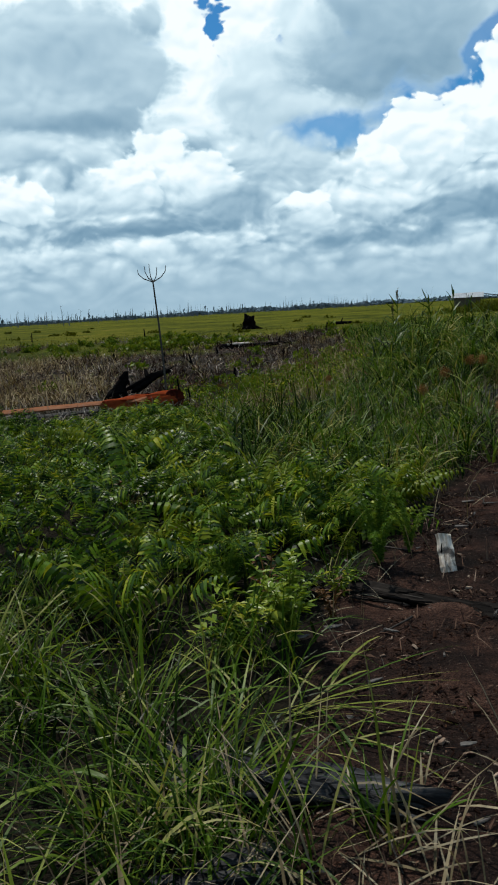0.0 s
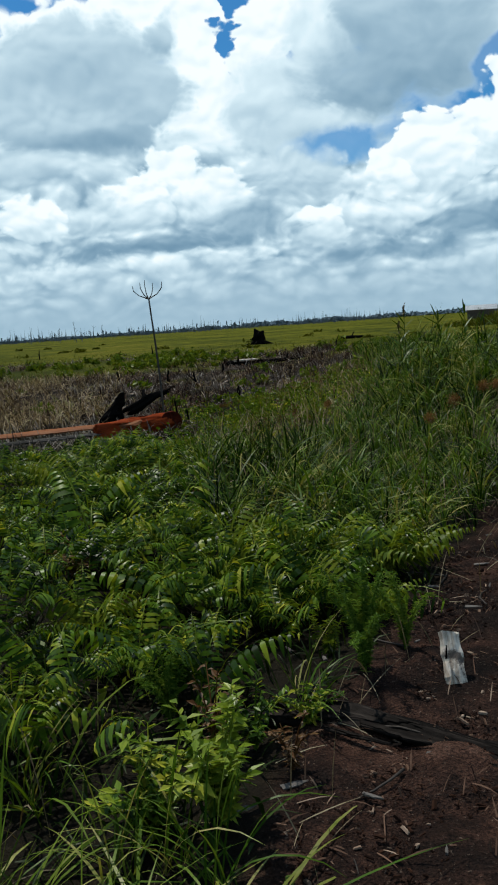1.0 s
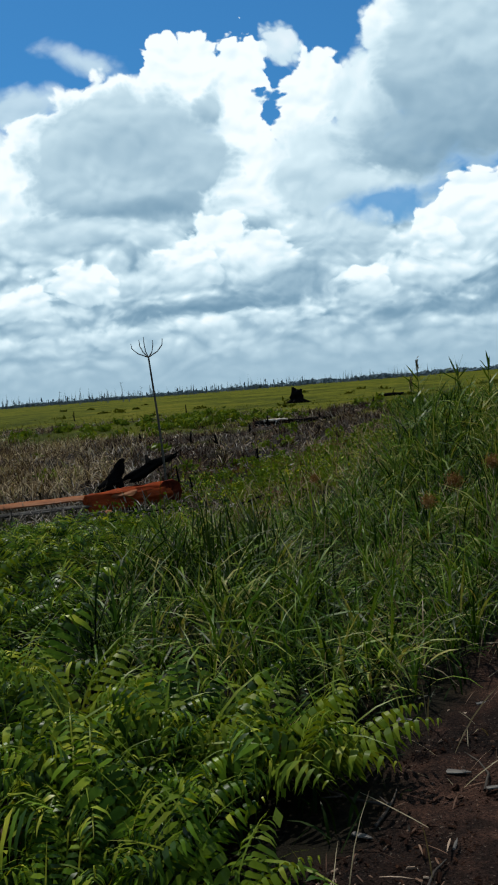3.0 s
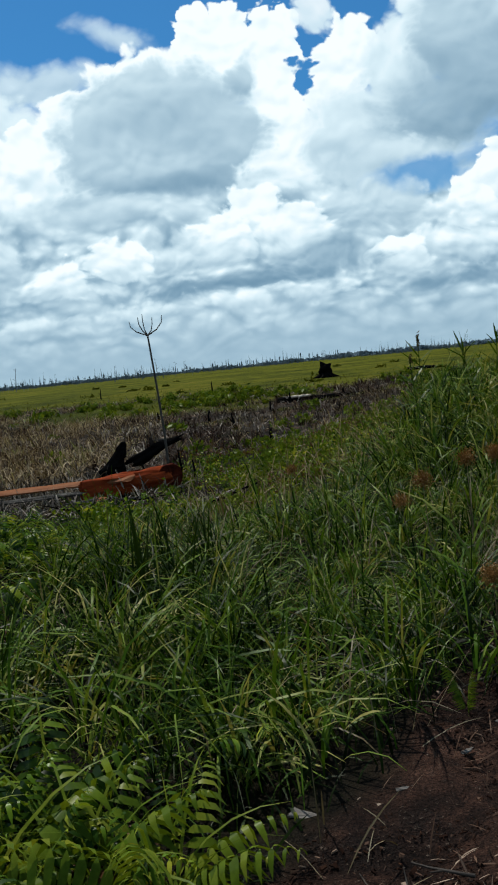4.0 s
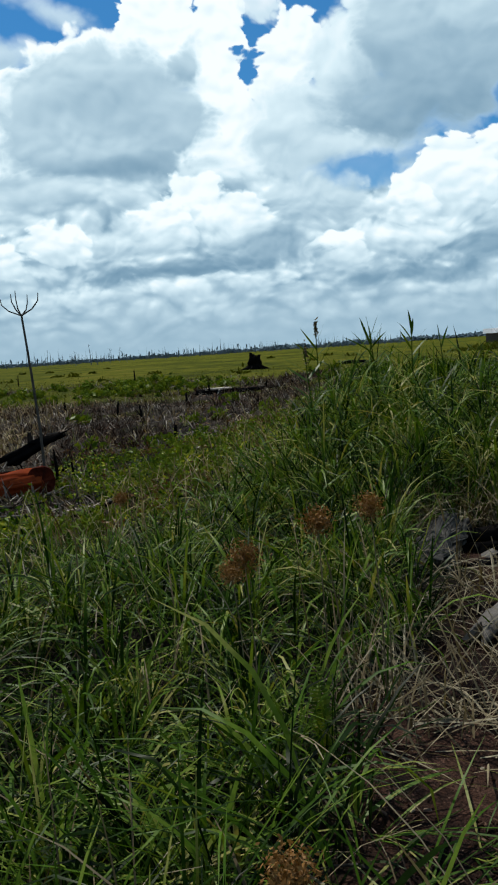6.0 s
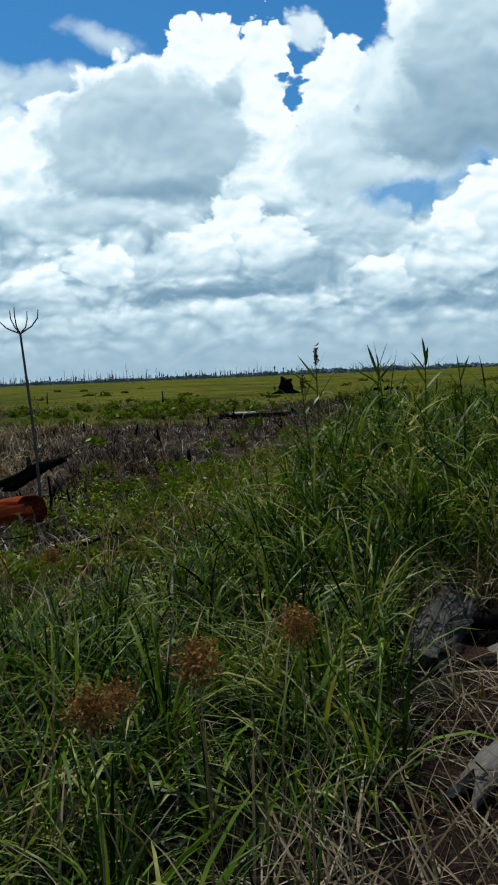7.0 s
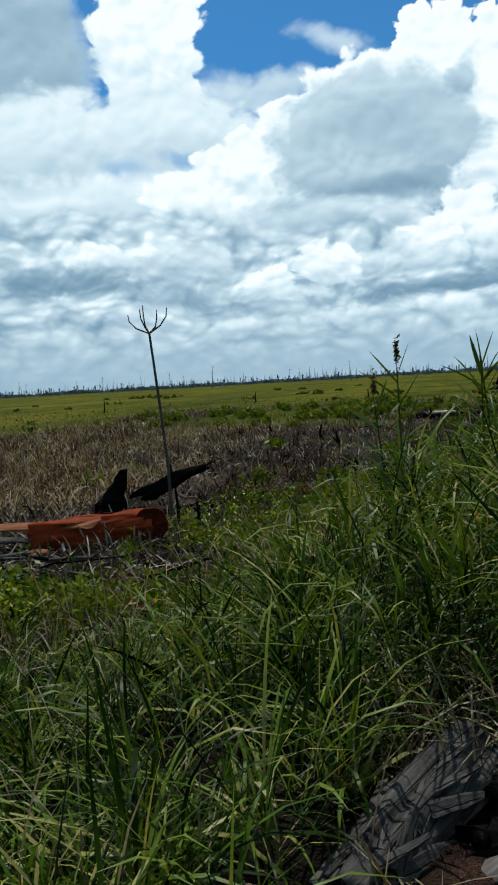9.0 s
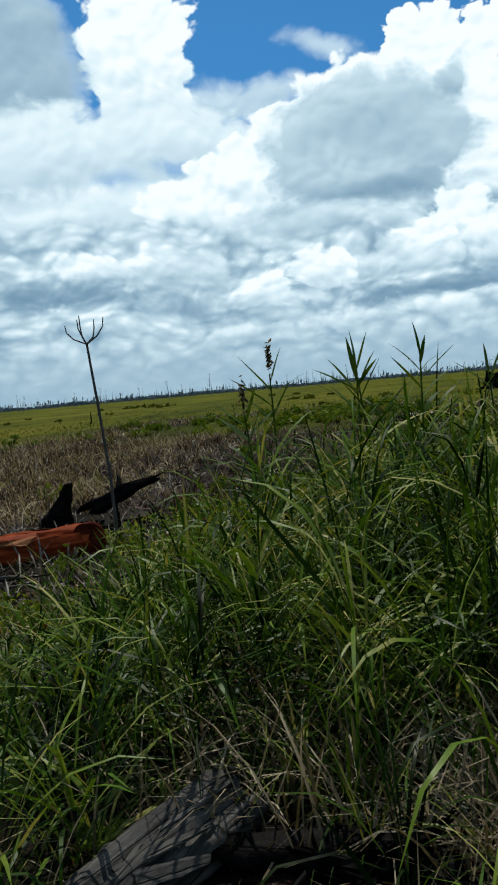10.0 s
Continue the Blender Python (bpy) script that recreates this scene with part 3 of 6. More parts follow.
def scatter(n, x0, x1, y0, y1, keep, seed):
    """Up to n places in a box of the plan where keep(x, y) is the chance that one stays."""
    r = rng(seed)
    x, y = r.uniform(x0, x1, n), r.uniform(y0, y1, n)
    ok = r.random(n) < keep(x, y)
    x, y = x[ok], y[ok]
    return np.stack([x, y, height(x, y)], 1)


def log_mesh(name, length, r0, r1, mat, seed=0, around=22, rings=26, rough=0.10, groove=0.05, bend=0.0, end=0.08, flat=1.0):
    """A trunk along x from 0 to length: uneven, grooved along its grain, with broken or sawn ends."""
    r = rng(seed)
    bm = bmesh.new()
    ph = r.uniform(0, 6.28, 8)
    loops = []
    for i in range(rings + 1):
        s = i / rings
        rad = r0 + (r1 - r0) * s
        row = []
        for j in range(around):
            a = 2 * math.pi * j / around
            w = Vector((s * length * 2.2, math.cos(a) * 1.6, math.sin(a) * 1.6)) + Vector((seed * 3.1, 0, 0))
            k = 1 + rough * 2 * noise.noise(w) + groove * (math.sin(a * 7 + ph[0] + 2 * s) * math.sin(a * 3 + ph[1]) + 0.8 * noise.noise(Vector((s * length * 1.2, a * 3.1, seed))))
            x = s * length
            if i in (0, rings):
                x += end * noise.noise(Vector((a * 1.4, seed * 1.7, i)))
            row.append(bm.verts.new((x, math.cos(a) * rad * k + bend * math.sin(s * math.pi) , math.sin(a) * rad * k * flat)))
        loops.append(row)
    for a, b in zip(loops, loops[1:]):
        for j in range(around):
            bm.faces.new((a[j], a[(j + 1) % around], b[(j + 1) % around], b[j])).smooth = True
    for row, sgn in ((loops[0], -1), (loops[-1], 1)):
        inner = [bm.verts.new((v.co.x - sgn * 0.012 * r.uniform(0, 2), v.co.y * 0.6, v.co.z * 0.6)) for v in row]
        mid = bm.verts.new((sum(v.co.x for v in row) / around - sgn * 0.02, sum(v.co.y for v in row) / around, sum(v.co.z for v in row) / around))
        for j in range(around):
            q = (row[j], inner[j], inner[(j + 1) % around], row[(j + 1) % around])
            t = (inner[j], mid, inner[(j + 1) % around])
            bm.faces.new(q if sgn < 0 else q[::-1])
            bm.faces.new(t if sgn < 0 else t[::-1])
    bmesh.ops.recalc_face_normals(bm, faces=bm.faces)
    me = bpy.data.meshes.new(name)
    bm.to_mesh(me)
    bm.free()
    me.materials.append(mat)
    return me


def tube(points, radii, sides=6):
    """A tapered tube through points, as verts and quads."""
    pts = [Vector(p) for p in points]
    V, F = [], []
    for i, p in enumerate(pts):
        d = (pts[min(i + 1, len(pts) - 1)] - pts[max(i - 1, 0)]).normalized()
        u = d.orthogonal().normalized() if i == 0 else (u - d * u.dot(d)).normalized()
        w = d.cross(u)
        for j in range(sides):
            a = 2 * math.pi * j / sides
            V.append(p + (u * math.cos(a) + w * math.sin(a)) * radii[i])
    for i in range(len(pts) - 1):
        for j in range(sides):
            F.append((i * sides + j, i * sides + (j + 1) % sides, (i + 1) * sides + (j + 1) % sides, (i + 1) * sides + j))
    return np.array([tuple(v) for v in V]), np.array(F)


def splinter_mesh(name, length, width, thick, mat, seed=0, rings=7, pointed=0.5):
    """A split piece of wood along x: flat, with ragged sides and a broken end."""
    r = rng(seed)
    bm = bmesh.new()
    rows = []
    for i in range(rings + 1):
        s = i / rings
        k = 1 - pointed * max(0, s - 0.55) / 0.45
        w, t = width / 2 * k * r.uniform(0.86, 1.1), thick / 2 * r.uniform(0.8, 1.1) * (0.5 + 0.5 * k)
        x, dz = s * length + (r.uniform(-0.05, 0.05) * length if i in (0, rings) else 0), r.uniform(-0.1, 0.1) * thick
        prof = [(-1, -0.5), (-0.6, -1), (0.6, -1), (1, -0.5), (1, 0.5), (0.5, 1), (-0.5, 0.9), (-1, 0.5)]
        rows.append([bm.verts.new((x + (r.uniform(-0.05, 0.05) * length if i in (0, rings) else 0), a * w * r.uniform(0.92, 1.05), b * t * r.uniform(0.9, 1.1) + dz)) for a, b in prof])
    for a, b in zip(rows, rows[1:]):
        for j in range(8):
            bm.faces.new((a[j], a[(j + 1) % 8], b[(j + 1) % 8], b[j]))
    bm.faces.new(rows[0])
    bm.faces.new(rows[-1][::-1])
    bmesh.ops.recalc_face_normals(bm, faces=bm.faces)
    me = bpy.data.meshes.new(name)
    bm.to_mesh(me)
    bm.free()
    me.materials.append(mat)
    return me


# ---------------------------------------------------------------- the ground
def build_ground():
    def axis(*spans):
        out = []
        for a, b, st in spans:
            out.append(np.arange(a, b, st))
        return np.concatenate(out)

    xs = np.concatenate([-np.geomspace(3200, 30, 24), axis((-28, -8, 2.0), (-8, -2, 0.35), (-2, 4.6, 0.06), (4.6, 10, 0.4), (10, 28, 2.0)), np.geomspace(30, 3200, 24)])
    ys = np.concatenate([-np.geomspace(400, 8, 8), axis((-6, 1.2, 0.5), (1.2, 14, 0.06), (14, 26, 0.3), (26, 70, 1.2)), np.geomspace(72, 4300, 40)])
    X, Y = np.meshgrid(xs, ys)
    Z = height(X, Y)
    fine = on_path(X, Y) * (0.024 * value_noise(X, Y, 0.23, 21) + 0.018 * value_noise(X, Y, 0.12, 22))
    Z = Z + fine
    nx = len(xs)
    i = np.arange(len(ys) - 1)[:, None] * nx + np.arange(nx - 1)[None, :]
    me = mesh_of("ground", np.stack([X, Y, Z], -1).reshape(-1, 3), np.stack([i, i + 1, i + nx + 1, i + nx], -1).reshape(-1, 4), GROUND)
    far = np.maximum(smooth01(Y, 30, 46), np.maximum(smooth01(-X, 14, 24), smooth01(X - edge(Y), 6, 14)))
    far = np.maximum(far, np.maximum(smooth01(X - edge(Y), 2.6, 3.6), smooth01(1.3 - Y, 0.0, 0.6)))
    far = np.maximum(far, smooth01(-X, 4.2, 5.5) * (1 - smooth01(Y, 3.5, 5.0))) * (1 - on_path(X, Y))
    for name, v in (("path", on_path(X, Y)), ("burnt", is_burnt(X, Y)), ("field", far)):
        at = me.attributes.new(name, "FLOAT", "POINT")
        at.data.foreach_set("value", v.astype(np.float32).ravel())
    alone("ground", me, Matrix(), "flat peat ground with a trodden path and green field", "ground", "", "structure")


build_ground()


# ---------------------------------------------------------------- the distance
def build_far_woods():
    r = rng(5)
    V, F, n = [], [], 0
    # low clumps of crowns on the skyline, made of many small facets
    for i in range(5200):
        a = r.uniform(-62, 45)
        d = r.uniform(1500, 1900)
        h = r.uniform(2.5, 11) * (0.85 if a > -6 else 0.6) * (0.6 + 0.5 * abs(math.sin(a * 0.7)))
        x, y = d * math.sin(radians(a)), d * math.cos(radians(a))
        w = r.uniform(2.5, 9)
        k = 7
        ang = np.linspace(0, np.pi, k)
        top = np.stack([x + np.cos(ang) * w * r.uniform(0.7, 1.2, k), y + r.uniform(-6, 6, k), np.sin(ang) ** 0.6 * h * r.uniform(0.55, 1.25, k)], 1)
        vs = np.concatenate([top, [[x, y - 5, h * 0.4], [x, y + 5, 0]]])
        fs = [(j, j + 1, k) for j in range(k - 1)] + [(j + 1, j, k + 1) for j in range(k - 1)]
        V.append(vs)
        F.append(np.array(fs) + n)
        n += len(vs)
    # slim, ragged trees in front of it
    for i in range(2600):
        a = r.uniform(-60, 30)
        if a > -4 and r.random() < 0.8:
            continue
        if math.sin(a * 2.3) + math.sin(a * 5.9 + 1) + 0.6 * math.sin(a * 13) < r.uniform(-2.4, 1.4):
            continue
        d, h, w = r.uniform(800, 1400), 3.0 + 7.0 * r.random() ** 2, r.uniform(0.3, 0.8)
        x, y = d * math.sin(radians(a)), d * math.cos(radians(a))
        for j in range(r.integers(2, 5)):
            z, u = h * r.uniform(0.35, 1.0), w * r.uniform(0.5, 1.2)
            cx = x + r.uniform(-0.8, 0.8) * w
            V.append(np.array([(cx - u, y, z * r.uniform(0.8, 1.0)), (cx, y - u, z * 0.75), (cx + u, y, z * r.uniform(0.8, 1.0)), (cx, y + u, z * 0.85), (cx, y, z + u * r.uniform(0.6, 1.5)), (cx, y, z * 0.55)]))
            F.append(np.array([(0, 1, 4), (1, 2, 4), (2, 3, 4), (3, 0, 4), (1, 0, 5), (2, 1, 5), (3, 2, 5), (0, 3, 5)]) + n)
            n += 6
        V.append(np.array([(x - 0.16, y, 0), (x + 0.16, y, 0), (x, y + 0.2, 0), (x, y, h)]))
        F.append(np.array([(0, 1, 3), (1, 2, 3), (2, 0, 3)]) + n)
        n += 4
    me = mesh_of("far_woods", np.concatenate(V), np.concatenate(F), HAZED_FAR_LEAF, False)
    alone("far_woods", me, Matrix(), "low belt of forest along the horizon, blue haze in its colour", "forest", "", "stuff")
    # bare snags standing out of the belt
    V, F, n = [], [], 0
    for i in range(2600):
        a, d, h, w = radians(r.uniform(-60, 6)), r.uniform(700, 1400), 3 + 11 * r.random() ** 3, r.uniform(0.2, 0.45)
        if math.sin(a * 37) + math.sin(a * 91) < r.uniform(-2.2, 1.0):
            continue
        x, y, k = d * math.sin(a), d * math.cos(a), r.uniform(-1.0, 1.0)
        V.append(np.array([(x - w, y, 0), (x + w, y, 0), (x, y + w, 0), (x + k, y, h)]))
        F.append(np.array([(0, 1, 3), (1, 2, 3), (2, 0, 3)]) + n)
        n += 4
    me = mesh_of("far_snags", np.concatenate(V), np.concatenate(F), HAZED_DEAD_WOOD, False)
    alone("far_snags", me, Matrix(), "countless bare dead trunks along the horizon, haze in their colour", "dead trees", "", "stuff")


def dead_tree(name, h, seed):
    """A bare trunk with a few broken limbs."""
    r = rng(seed)
    top = (r.uniform(-0.05, 0.05) * h, r.uniform(-0.05, 0.05) * h, h)
    ob = thing(name, Matrix(), "bare grey dead tree in the distant field, haze in its colour", "dead tree", "dead trees on the skyline")
    pts = [(0, 0, -0.3), (top[0] * 0.25, top[1] * 0.3, h * 0.33), (top[0] * 0.6, top[1] * 0.5, h * 0.66), top]
    part("trunk", mesh_of("trunk", *tube(pts, [h * 0.018, h * 0.015, h * 0.011, h * 0.004], 6), HAZED_DEAD_WOOD), HAZED_DEAD_WOOD, ob)
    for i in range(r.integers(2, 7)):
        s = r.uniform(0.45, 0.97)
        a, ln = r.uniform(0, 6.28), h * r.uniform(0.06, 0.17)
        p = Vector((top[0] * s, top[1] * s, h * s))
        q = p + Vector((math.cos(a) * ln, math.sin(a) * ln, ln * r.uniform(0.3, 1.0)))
        part("limb", mesh_of("limb", *tube([p, (p + q) / 2 + Vector((0, 0, -0.08 * ln)), q], [h * 0.008, h * 0.006, h * 0.002], 5), HAZED_DEAD_WOOD), HAZED_DEAD_WOOD, ob)
    return ob


def leaf_cloud(n, centre, spread, size, seed):
    """Small leaves in an uneven cloud, as verts and quads."""
    r = rng(seed)
    c = r.normal(0, 0.45, (n, 3)) * spread + centre
    a, b = r.normal(0, 1, (n, 3)), r.normal(0, 1, (n, 3))
    a /= np.linalg.norm(a, axis=1, keepdims=True)
    b = np.cross(a, b)
    b /= np.linalg.norm(b, axis=1, keepdims=True)
    s = size * r.uniform(0.6, 1.3, (n, 1))
    v = np.stack([c - a * s, c + b * s * 0.45, c + a * s, c - b * s * 0.45], 1).reshape(-1, 3)
    return v, np.arange(n * 4).reshape(-1, 4)


def build_dead_trees():
    r = rng(8)
    models = [dead_tree("dead_tree", 1.0 * h, 40 + i) for i, h in enumerate((7, 10, 8, 12, 6, 9))]
    k = 0
    for i in range(240):
        a = radians(r.uniform(-44, -2) if r.random() < 0.80 else r.uniform(-2, 17))
        d = r.uniform(330, 760)
        m = models[k % 6]
        where = pose(d * math.sin(a), d * math.cos(a), 0, r.uniform(-4, 4), r.uniform(-4, 4), r.uniform(0, 360)) @ Matrix.Scale((0.35 + 0.65 * r.random() ** 2.5) * (0.95 if a < -0.2 else 0.65), 4)
        if k < 6:
            m.matrix_world = where
        else:
            ob = copy_thing(m, where)
            ob.matrix_basis = where
        k += 1


def build_hut():
    ob = thing("field_hut", pose(35.4, 168.0, 0.05, 0, 0, -12), "low hut with a pale sheet-metal roof in the far field", "hut")
    bm = bmesh.new()
    for x, y, sx_, sy_ in ((0, -1.6, 5.0, 0.1), (0, 1.6, 5.0, 0.1), (-2.45, 0, 0.1, 3.1), (2.45, 0, 0.1, 3.1)):
        bmesh.ops.create_cube(bm, size=1, matrix=Matrix.Translation((x, y, 0.75)) @ Matrix.Diagonal((sx_, sy_, 1.9, 1)))
    part("wall", bm, HUT_WOOD, ob)
    for sgn, name in ((-1, "roof"), (1, "roof")):
        bm = bmesh.new()
        nn = 28
        for i in range(nn + 1):
            x = -3.0 + 6.0 * i / nn
            z = 0.03 * (i % 2)
            bm.verts.new((x, sgn * 2.1, 1.65 + z))
            bm.verts.new((x, 0, 2.55 + z))
        bm.verts.ensure_lookup_table()
        for i in range(nn):
            bm.faces.new([bm.verts[2 * i + q] for q in (0, 2, 3, 1)])
        bmesh.ops.solidify(bm, geom=bm.faces[:], thickness=0.02)
        part(name, bm, METAL_ROOF, ob)
    bm = bmesh.new()
    bmesh.ops.create_cube(bm, size=1, matrix=Matrix.Translation((0.8, -1.63, 0.6)) @ Matrix.Diagonal((0.8, 0.06, 1.5, 1)))
    part("door", bm, STICK_WOOD, ob)
    ob2 = thing("lean_to", pose(40.4, 168.8, 0.05, 0, 0, -12), "open lean-to with a dark thatched roof beside the hut", "shelter")
    bm = bmesh.new()
    bmesh.ops.create_cube(bm, size=1, matrix=Matrix.Translation((0, 0, 1.95)) @ Matrix.Rotation(radians(9), 4, "Y") @ Matrix.Diagonal((4.4, 3.0, 0.16, 1)))
    bmesh.ops.bevel(bm, geom=bm.edges[:], offset=0.05, segments=2, affect="EDGES")
    part("roof", bm, HUT_WOOD, ob2)
    for x in (-1.9, 1.9):
        for y in (-1.2, 1.2):
            part("post", mesh_of("post", *tube([(x, y, -0.2), (x, y, 2.0)], [0.07, 0.06], 7), HUT_WOOD), HUT_WOOD, ob2)


def build_hut_reeds():
    r = rng(12)
    n = 5200
    x = r.normal(24.0, 5.5, n)
    p = np.stack([x, r.uniform(92, 101, n), np.full(n, -0.3)], 1)
    h = (0.35 + 1.75 * np.exp(-((x - 24.5) / 6.0) ** 2)) * r.uniform(0.6, 1.15, n) * (1 + 0.25 * value_noise(x, x * 0, 2.0, 16))
    v, f = ribbons(p, r.uniform(0, 6.28, n), h, r.uniform(0.05, 0.13, n), np.abs(r.normal(0.35, 0.2, n)), np.abs(r.normal(0.7, 0.3, n)), 3, 13, 0.6)
    alone("hut_reeds", mesh_of("hut_reeds", v, f, FIELD), Matrix(), "tall green reeds standing in front of the hut", "reeds", "", "stuff")


build_far_woods()
build_dead_trees()
build_hut()
build_hut_reeds()


# ---------------------------------------------------------------- burnt ground with stumps
def at_ground(x, y, dz=0.0, rx=0, ry=0, rz=0):
    return pose(x, y, float(height(x, y)) + dz, rx, ry, rz)


def build_red_log():
    # trunk axis from its sawn end back along the ground
    a, b = Vector((-2.66, 20.29, -0.53)), Vector((-4.40, 19.22, -0.59))
    d = (b - a).normalized()
    m = Matrix.Translation(a) @ d.to_track_quat("X", "Z").to_matrix().to_4x4()
    ob = thing("felled_log", m, "freshly barked red-brown log lying on scorched ground", "log")
    part("trunk", log_mesh("trunk", 1.75, 0.225, 0.19, RED_WOOD, 3, 34, 34, 0.20, 0.20, 0.0, 0.06), RED_WOOD, ob)
    cut = log_mesh("sawn_end", 0.10, 0.235, 0.235, BARK, 4, 30, 4, 0.05, 0.03, 0.0, 0.01)
    turn = Vector((-0.30, 0.95, 0.0)).to_track_quat("X", "Z").to_matrix().to_4x4()
    part("sawn_end", cut, BARK, ob, "dark red oblique sawn end").matrix_local = m.inverted() @ Matrix.Translation((-2.60, 20.12, -0.49)) @ turn
    for i, (x, an, ln, w) in enumerate(((0.35, 40, 0.55, 0.16), (0.75, -25, 0.6, 0.14), (1.05, 70, 0.5, 0.18), (0.15, -60, 0.4, 0.12))):
        p = part("bark_flap", splinter_mesh("bark_flap", ln, w, 0.025, (BARK, RED_WOOD)[i % 2], 5 + i, 7, 0.4), (BARK, RED_WOOD)[i % 2], ob, "loose strip of dark red bark")
        p.matrix_local = Matrix.Translation((x, 0, 0)) @ Matrix.Rotation(radians(an), 4, "X") @ Matrix.Translation((0, 0, 0.215)) @ pose(0, 0, 0, 0, -3, 4)
    # sawn planks that carry the line on
    for i, (x, y, z, rz, ln, w) in enumerate(((-3.55, 19.62, -0.42, 185, 4.6, 0.25), (-4.05, 19.20, -0.56, 187, 4.4, 0.15))):
        wood = (SAWN_WOOD, GREY_WOOD)[i]
        p = thing("sawn_plank", pose(x, y, z, -16, 2, rz), ("rough-sawn orange-red plank lying beside the log", "bleached grey board lying beside the log")[i], "plank", "planks by the log")
        part("board", splinter_mesh("board", ln, w, 0.06, wood, 30 + i, 10, 0.05), wood, p)
    # dead branches heaped before the log
    r = rng(33)
    for i in range(26):
        x, y = -3.15 + r.normal(0, 0.75), 17.9 + r.normal(0, 0.5)
        ln, rr, mat = r.uniform(0.3, 1.0), r.uniform(0.012, 0.035), (CHAR, STICK_WOOD, GREY_WOOD)[i % 3]
        o = thing("dead_branch", at_ground(x, y, r.uniform(0.02, 0.16), 0, r.uniform(-22, 12), r.uniform(0, 360)), ("black charred branch in the litter before the log", "dark dead branch in the litter before the log", "grey weathered branch in the litter before the log")[i % 3], "branch", "branches before the log")
        part("stem", log_mesh("stem", ln, rr, rr * 0.45, mat, 400 + i, 8, 9, 0.2, 0.1, r.uniform(-0.08, 0.08), 0.2), mat, o)
        if i % 2:
            part("side_branch", log_mesh("side_branch", ln * 0.35, rr * 0.5, rr * 0.2, mat, 440 + i, 6, 5, 0.1, 0.05), mat, o).matrix_local = pose(ln * 0.5, 0, 0, 0, -25, r.uniform(-60, 60))
    ob = thing("wood_offcut", at_ground(-3.75, 18.75, 0.05, 8, -6, 30), "pale triangular wood offcut in the ash", "offcut")
    part("block", splinter_mesh("block", 0.28, 0.2, 0.1, SAWN_WOOD, 50, 5, 0.6), SAWN_WOOD, ob)


def build_stumps():
    # charred upright slab and the charred trunk behind the red log
    ob = thing("charred_stump", at_ground(-4.32, 21.85, -0.1, 0, 0, 0), "jagged black burnt stump leaning over ash", "stump")
    bm = bmesh.new()
    rows = []
    prof = [(z, float(np.interp(z, (0, 0.16, 0.32, 0.48, 0.62, 0.74, 0.86, 0.96), (-0.42, -0.40, -0.30, -0.18, -0.06, 0.04, 0.14, 0.24))), float(np.interp(z, (0, 0.3, 0.55, 0.75, 0.96), (0.34, 0.27, 0.26, 0.33, 0.36)))) for z in np.linspace(0, 0.96, 16)]
    for z, x0, x1 in prof:
        row = []
        for j in range(16):
            a = 2 * math.pi * j / 16
            cx, rx_ = (x0 + x1) / 2, (x1 - x0) / 2
            k = 1 + 0.38 * noise.noise(Vector((math.cos(a) * 1.6, math.sin(a) * 1.6, z * 6))) + 0.16 * noise.noise(Vector((math.cos(a) * 4, math.sin(a) * 4, z * 17)))
            row.append(bm.verts.new((cx + math.cos(a) * rx_ * k, math.sin(a) * (0.19 - 0.12 * z) * k, z + 0.03 * noise.noise(Vector((a * 3, z, 1))))))
        rows.append(row)
    for p, q in zip(rows, rows[1:]):
        for j in range(16):
            bm.faces.new((p[j], p[(j + 1) % 16], q[(j + 1) % 16], q[j]))
    bm.faces.new(rows[-1])
    part("slab", bm, CHAR, ob)
    for i, (x, y, rz, ry, ln) in enumerate(((-0.1, -0.2, 200, 12, 0.5), (0.2, -0.1, 320, 20, 0.45), (0.1, 0.2, 60, 15, 0.5))):
        part("root", log_mesh("root", ln, 0.09, 0.02, CHAR, 60 + i, 9, 6, 0.15, 0.08), CHAR, ob).matrix_local = pose(x, y, 0.08, 0, ry, rz)
    a, b = Vector((-3.95, 22.5, -0.36)), Vector((-3.02, 23.2, 0.06))
    d = (b - a).normalized()
    m = Matrix.Translation(a) @ d.to_track_quat("X", "Z").to_matrix().to_4x4()
    ob = thing("charred_log", m, "black charred trunk propped up on the ash", "log")
    part("trunk", log_mesh("trunk", 1.12, 0.115, 0.05, CHAR, 9, 22, 34, 0.48, 0.34, 0.06, 0.5), CHAR, ob)
    part("branch_stub", log_mesh("branch_stub", 0.3, 0.06, 0.03, CHAR, 13, 9, 6, 0.3, 0.2), CHAR, ob).matrix_local = pose(0.45, 0.0, 0.08, 0, -40, 60)
    for i, (x, y, dz, ry, rz, ln, rr) in enumerate(((-4.15, 22.0, 0.05, -3, 35, 0.75, 0.11), (-3.7, 22.3, 0.04, 4, 150, 0.6, 0.09), (-4.7, 21.7, 0.03, 2, -15, 0.5, 0.08), (-3.45, 22.7, 0.05, -6, 20, 0.6, 0.10), (-3.95, 21.6, 0.02, 0, 80, 0.45, 0.06))):
        o = thing("charred_block", at_ground(x, y, dz, 0, ry, rz), "crumbled black charred wood lying on ash", "charred wood", "charred blocks")
        part("block", log_mesh("block", ln, rr, rr * 0.6, CHAR, 160 + i, 14, 14, 0.45, 0.3, 0.04, 0.4, 0.8), CHAR, o)
    # the far stump with roots
    ob = thing("burnt_stump", at_ground(-2.85, 72.3, 0.0), "tall black burnt stump out in the green field", "stump")
    me = log_mesh("bole", 1.15, 0.50, 0.36, CHAR, 17, 16, 10, 0.28, 0.14, 0.12, 0.6)
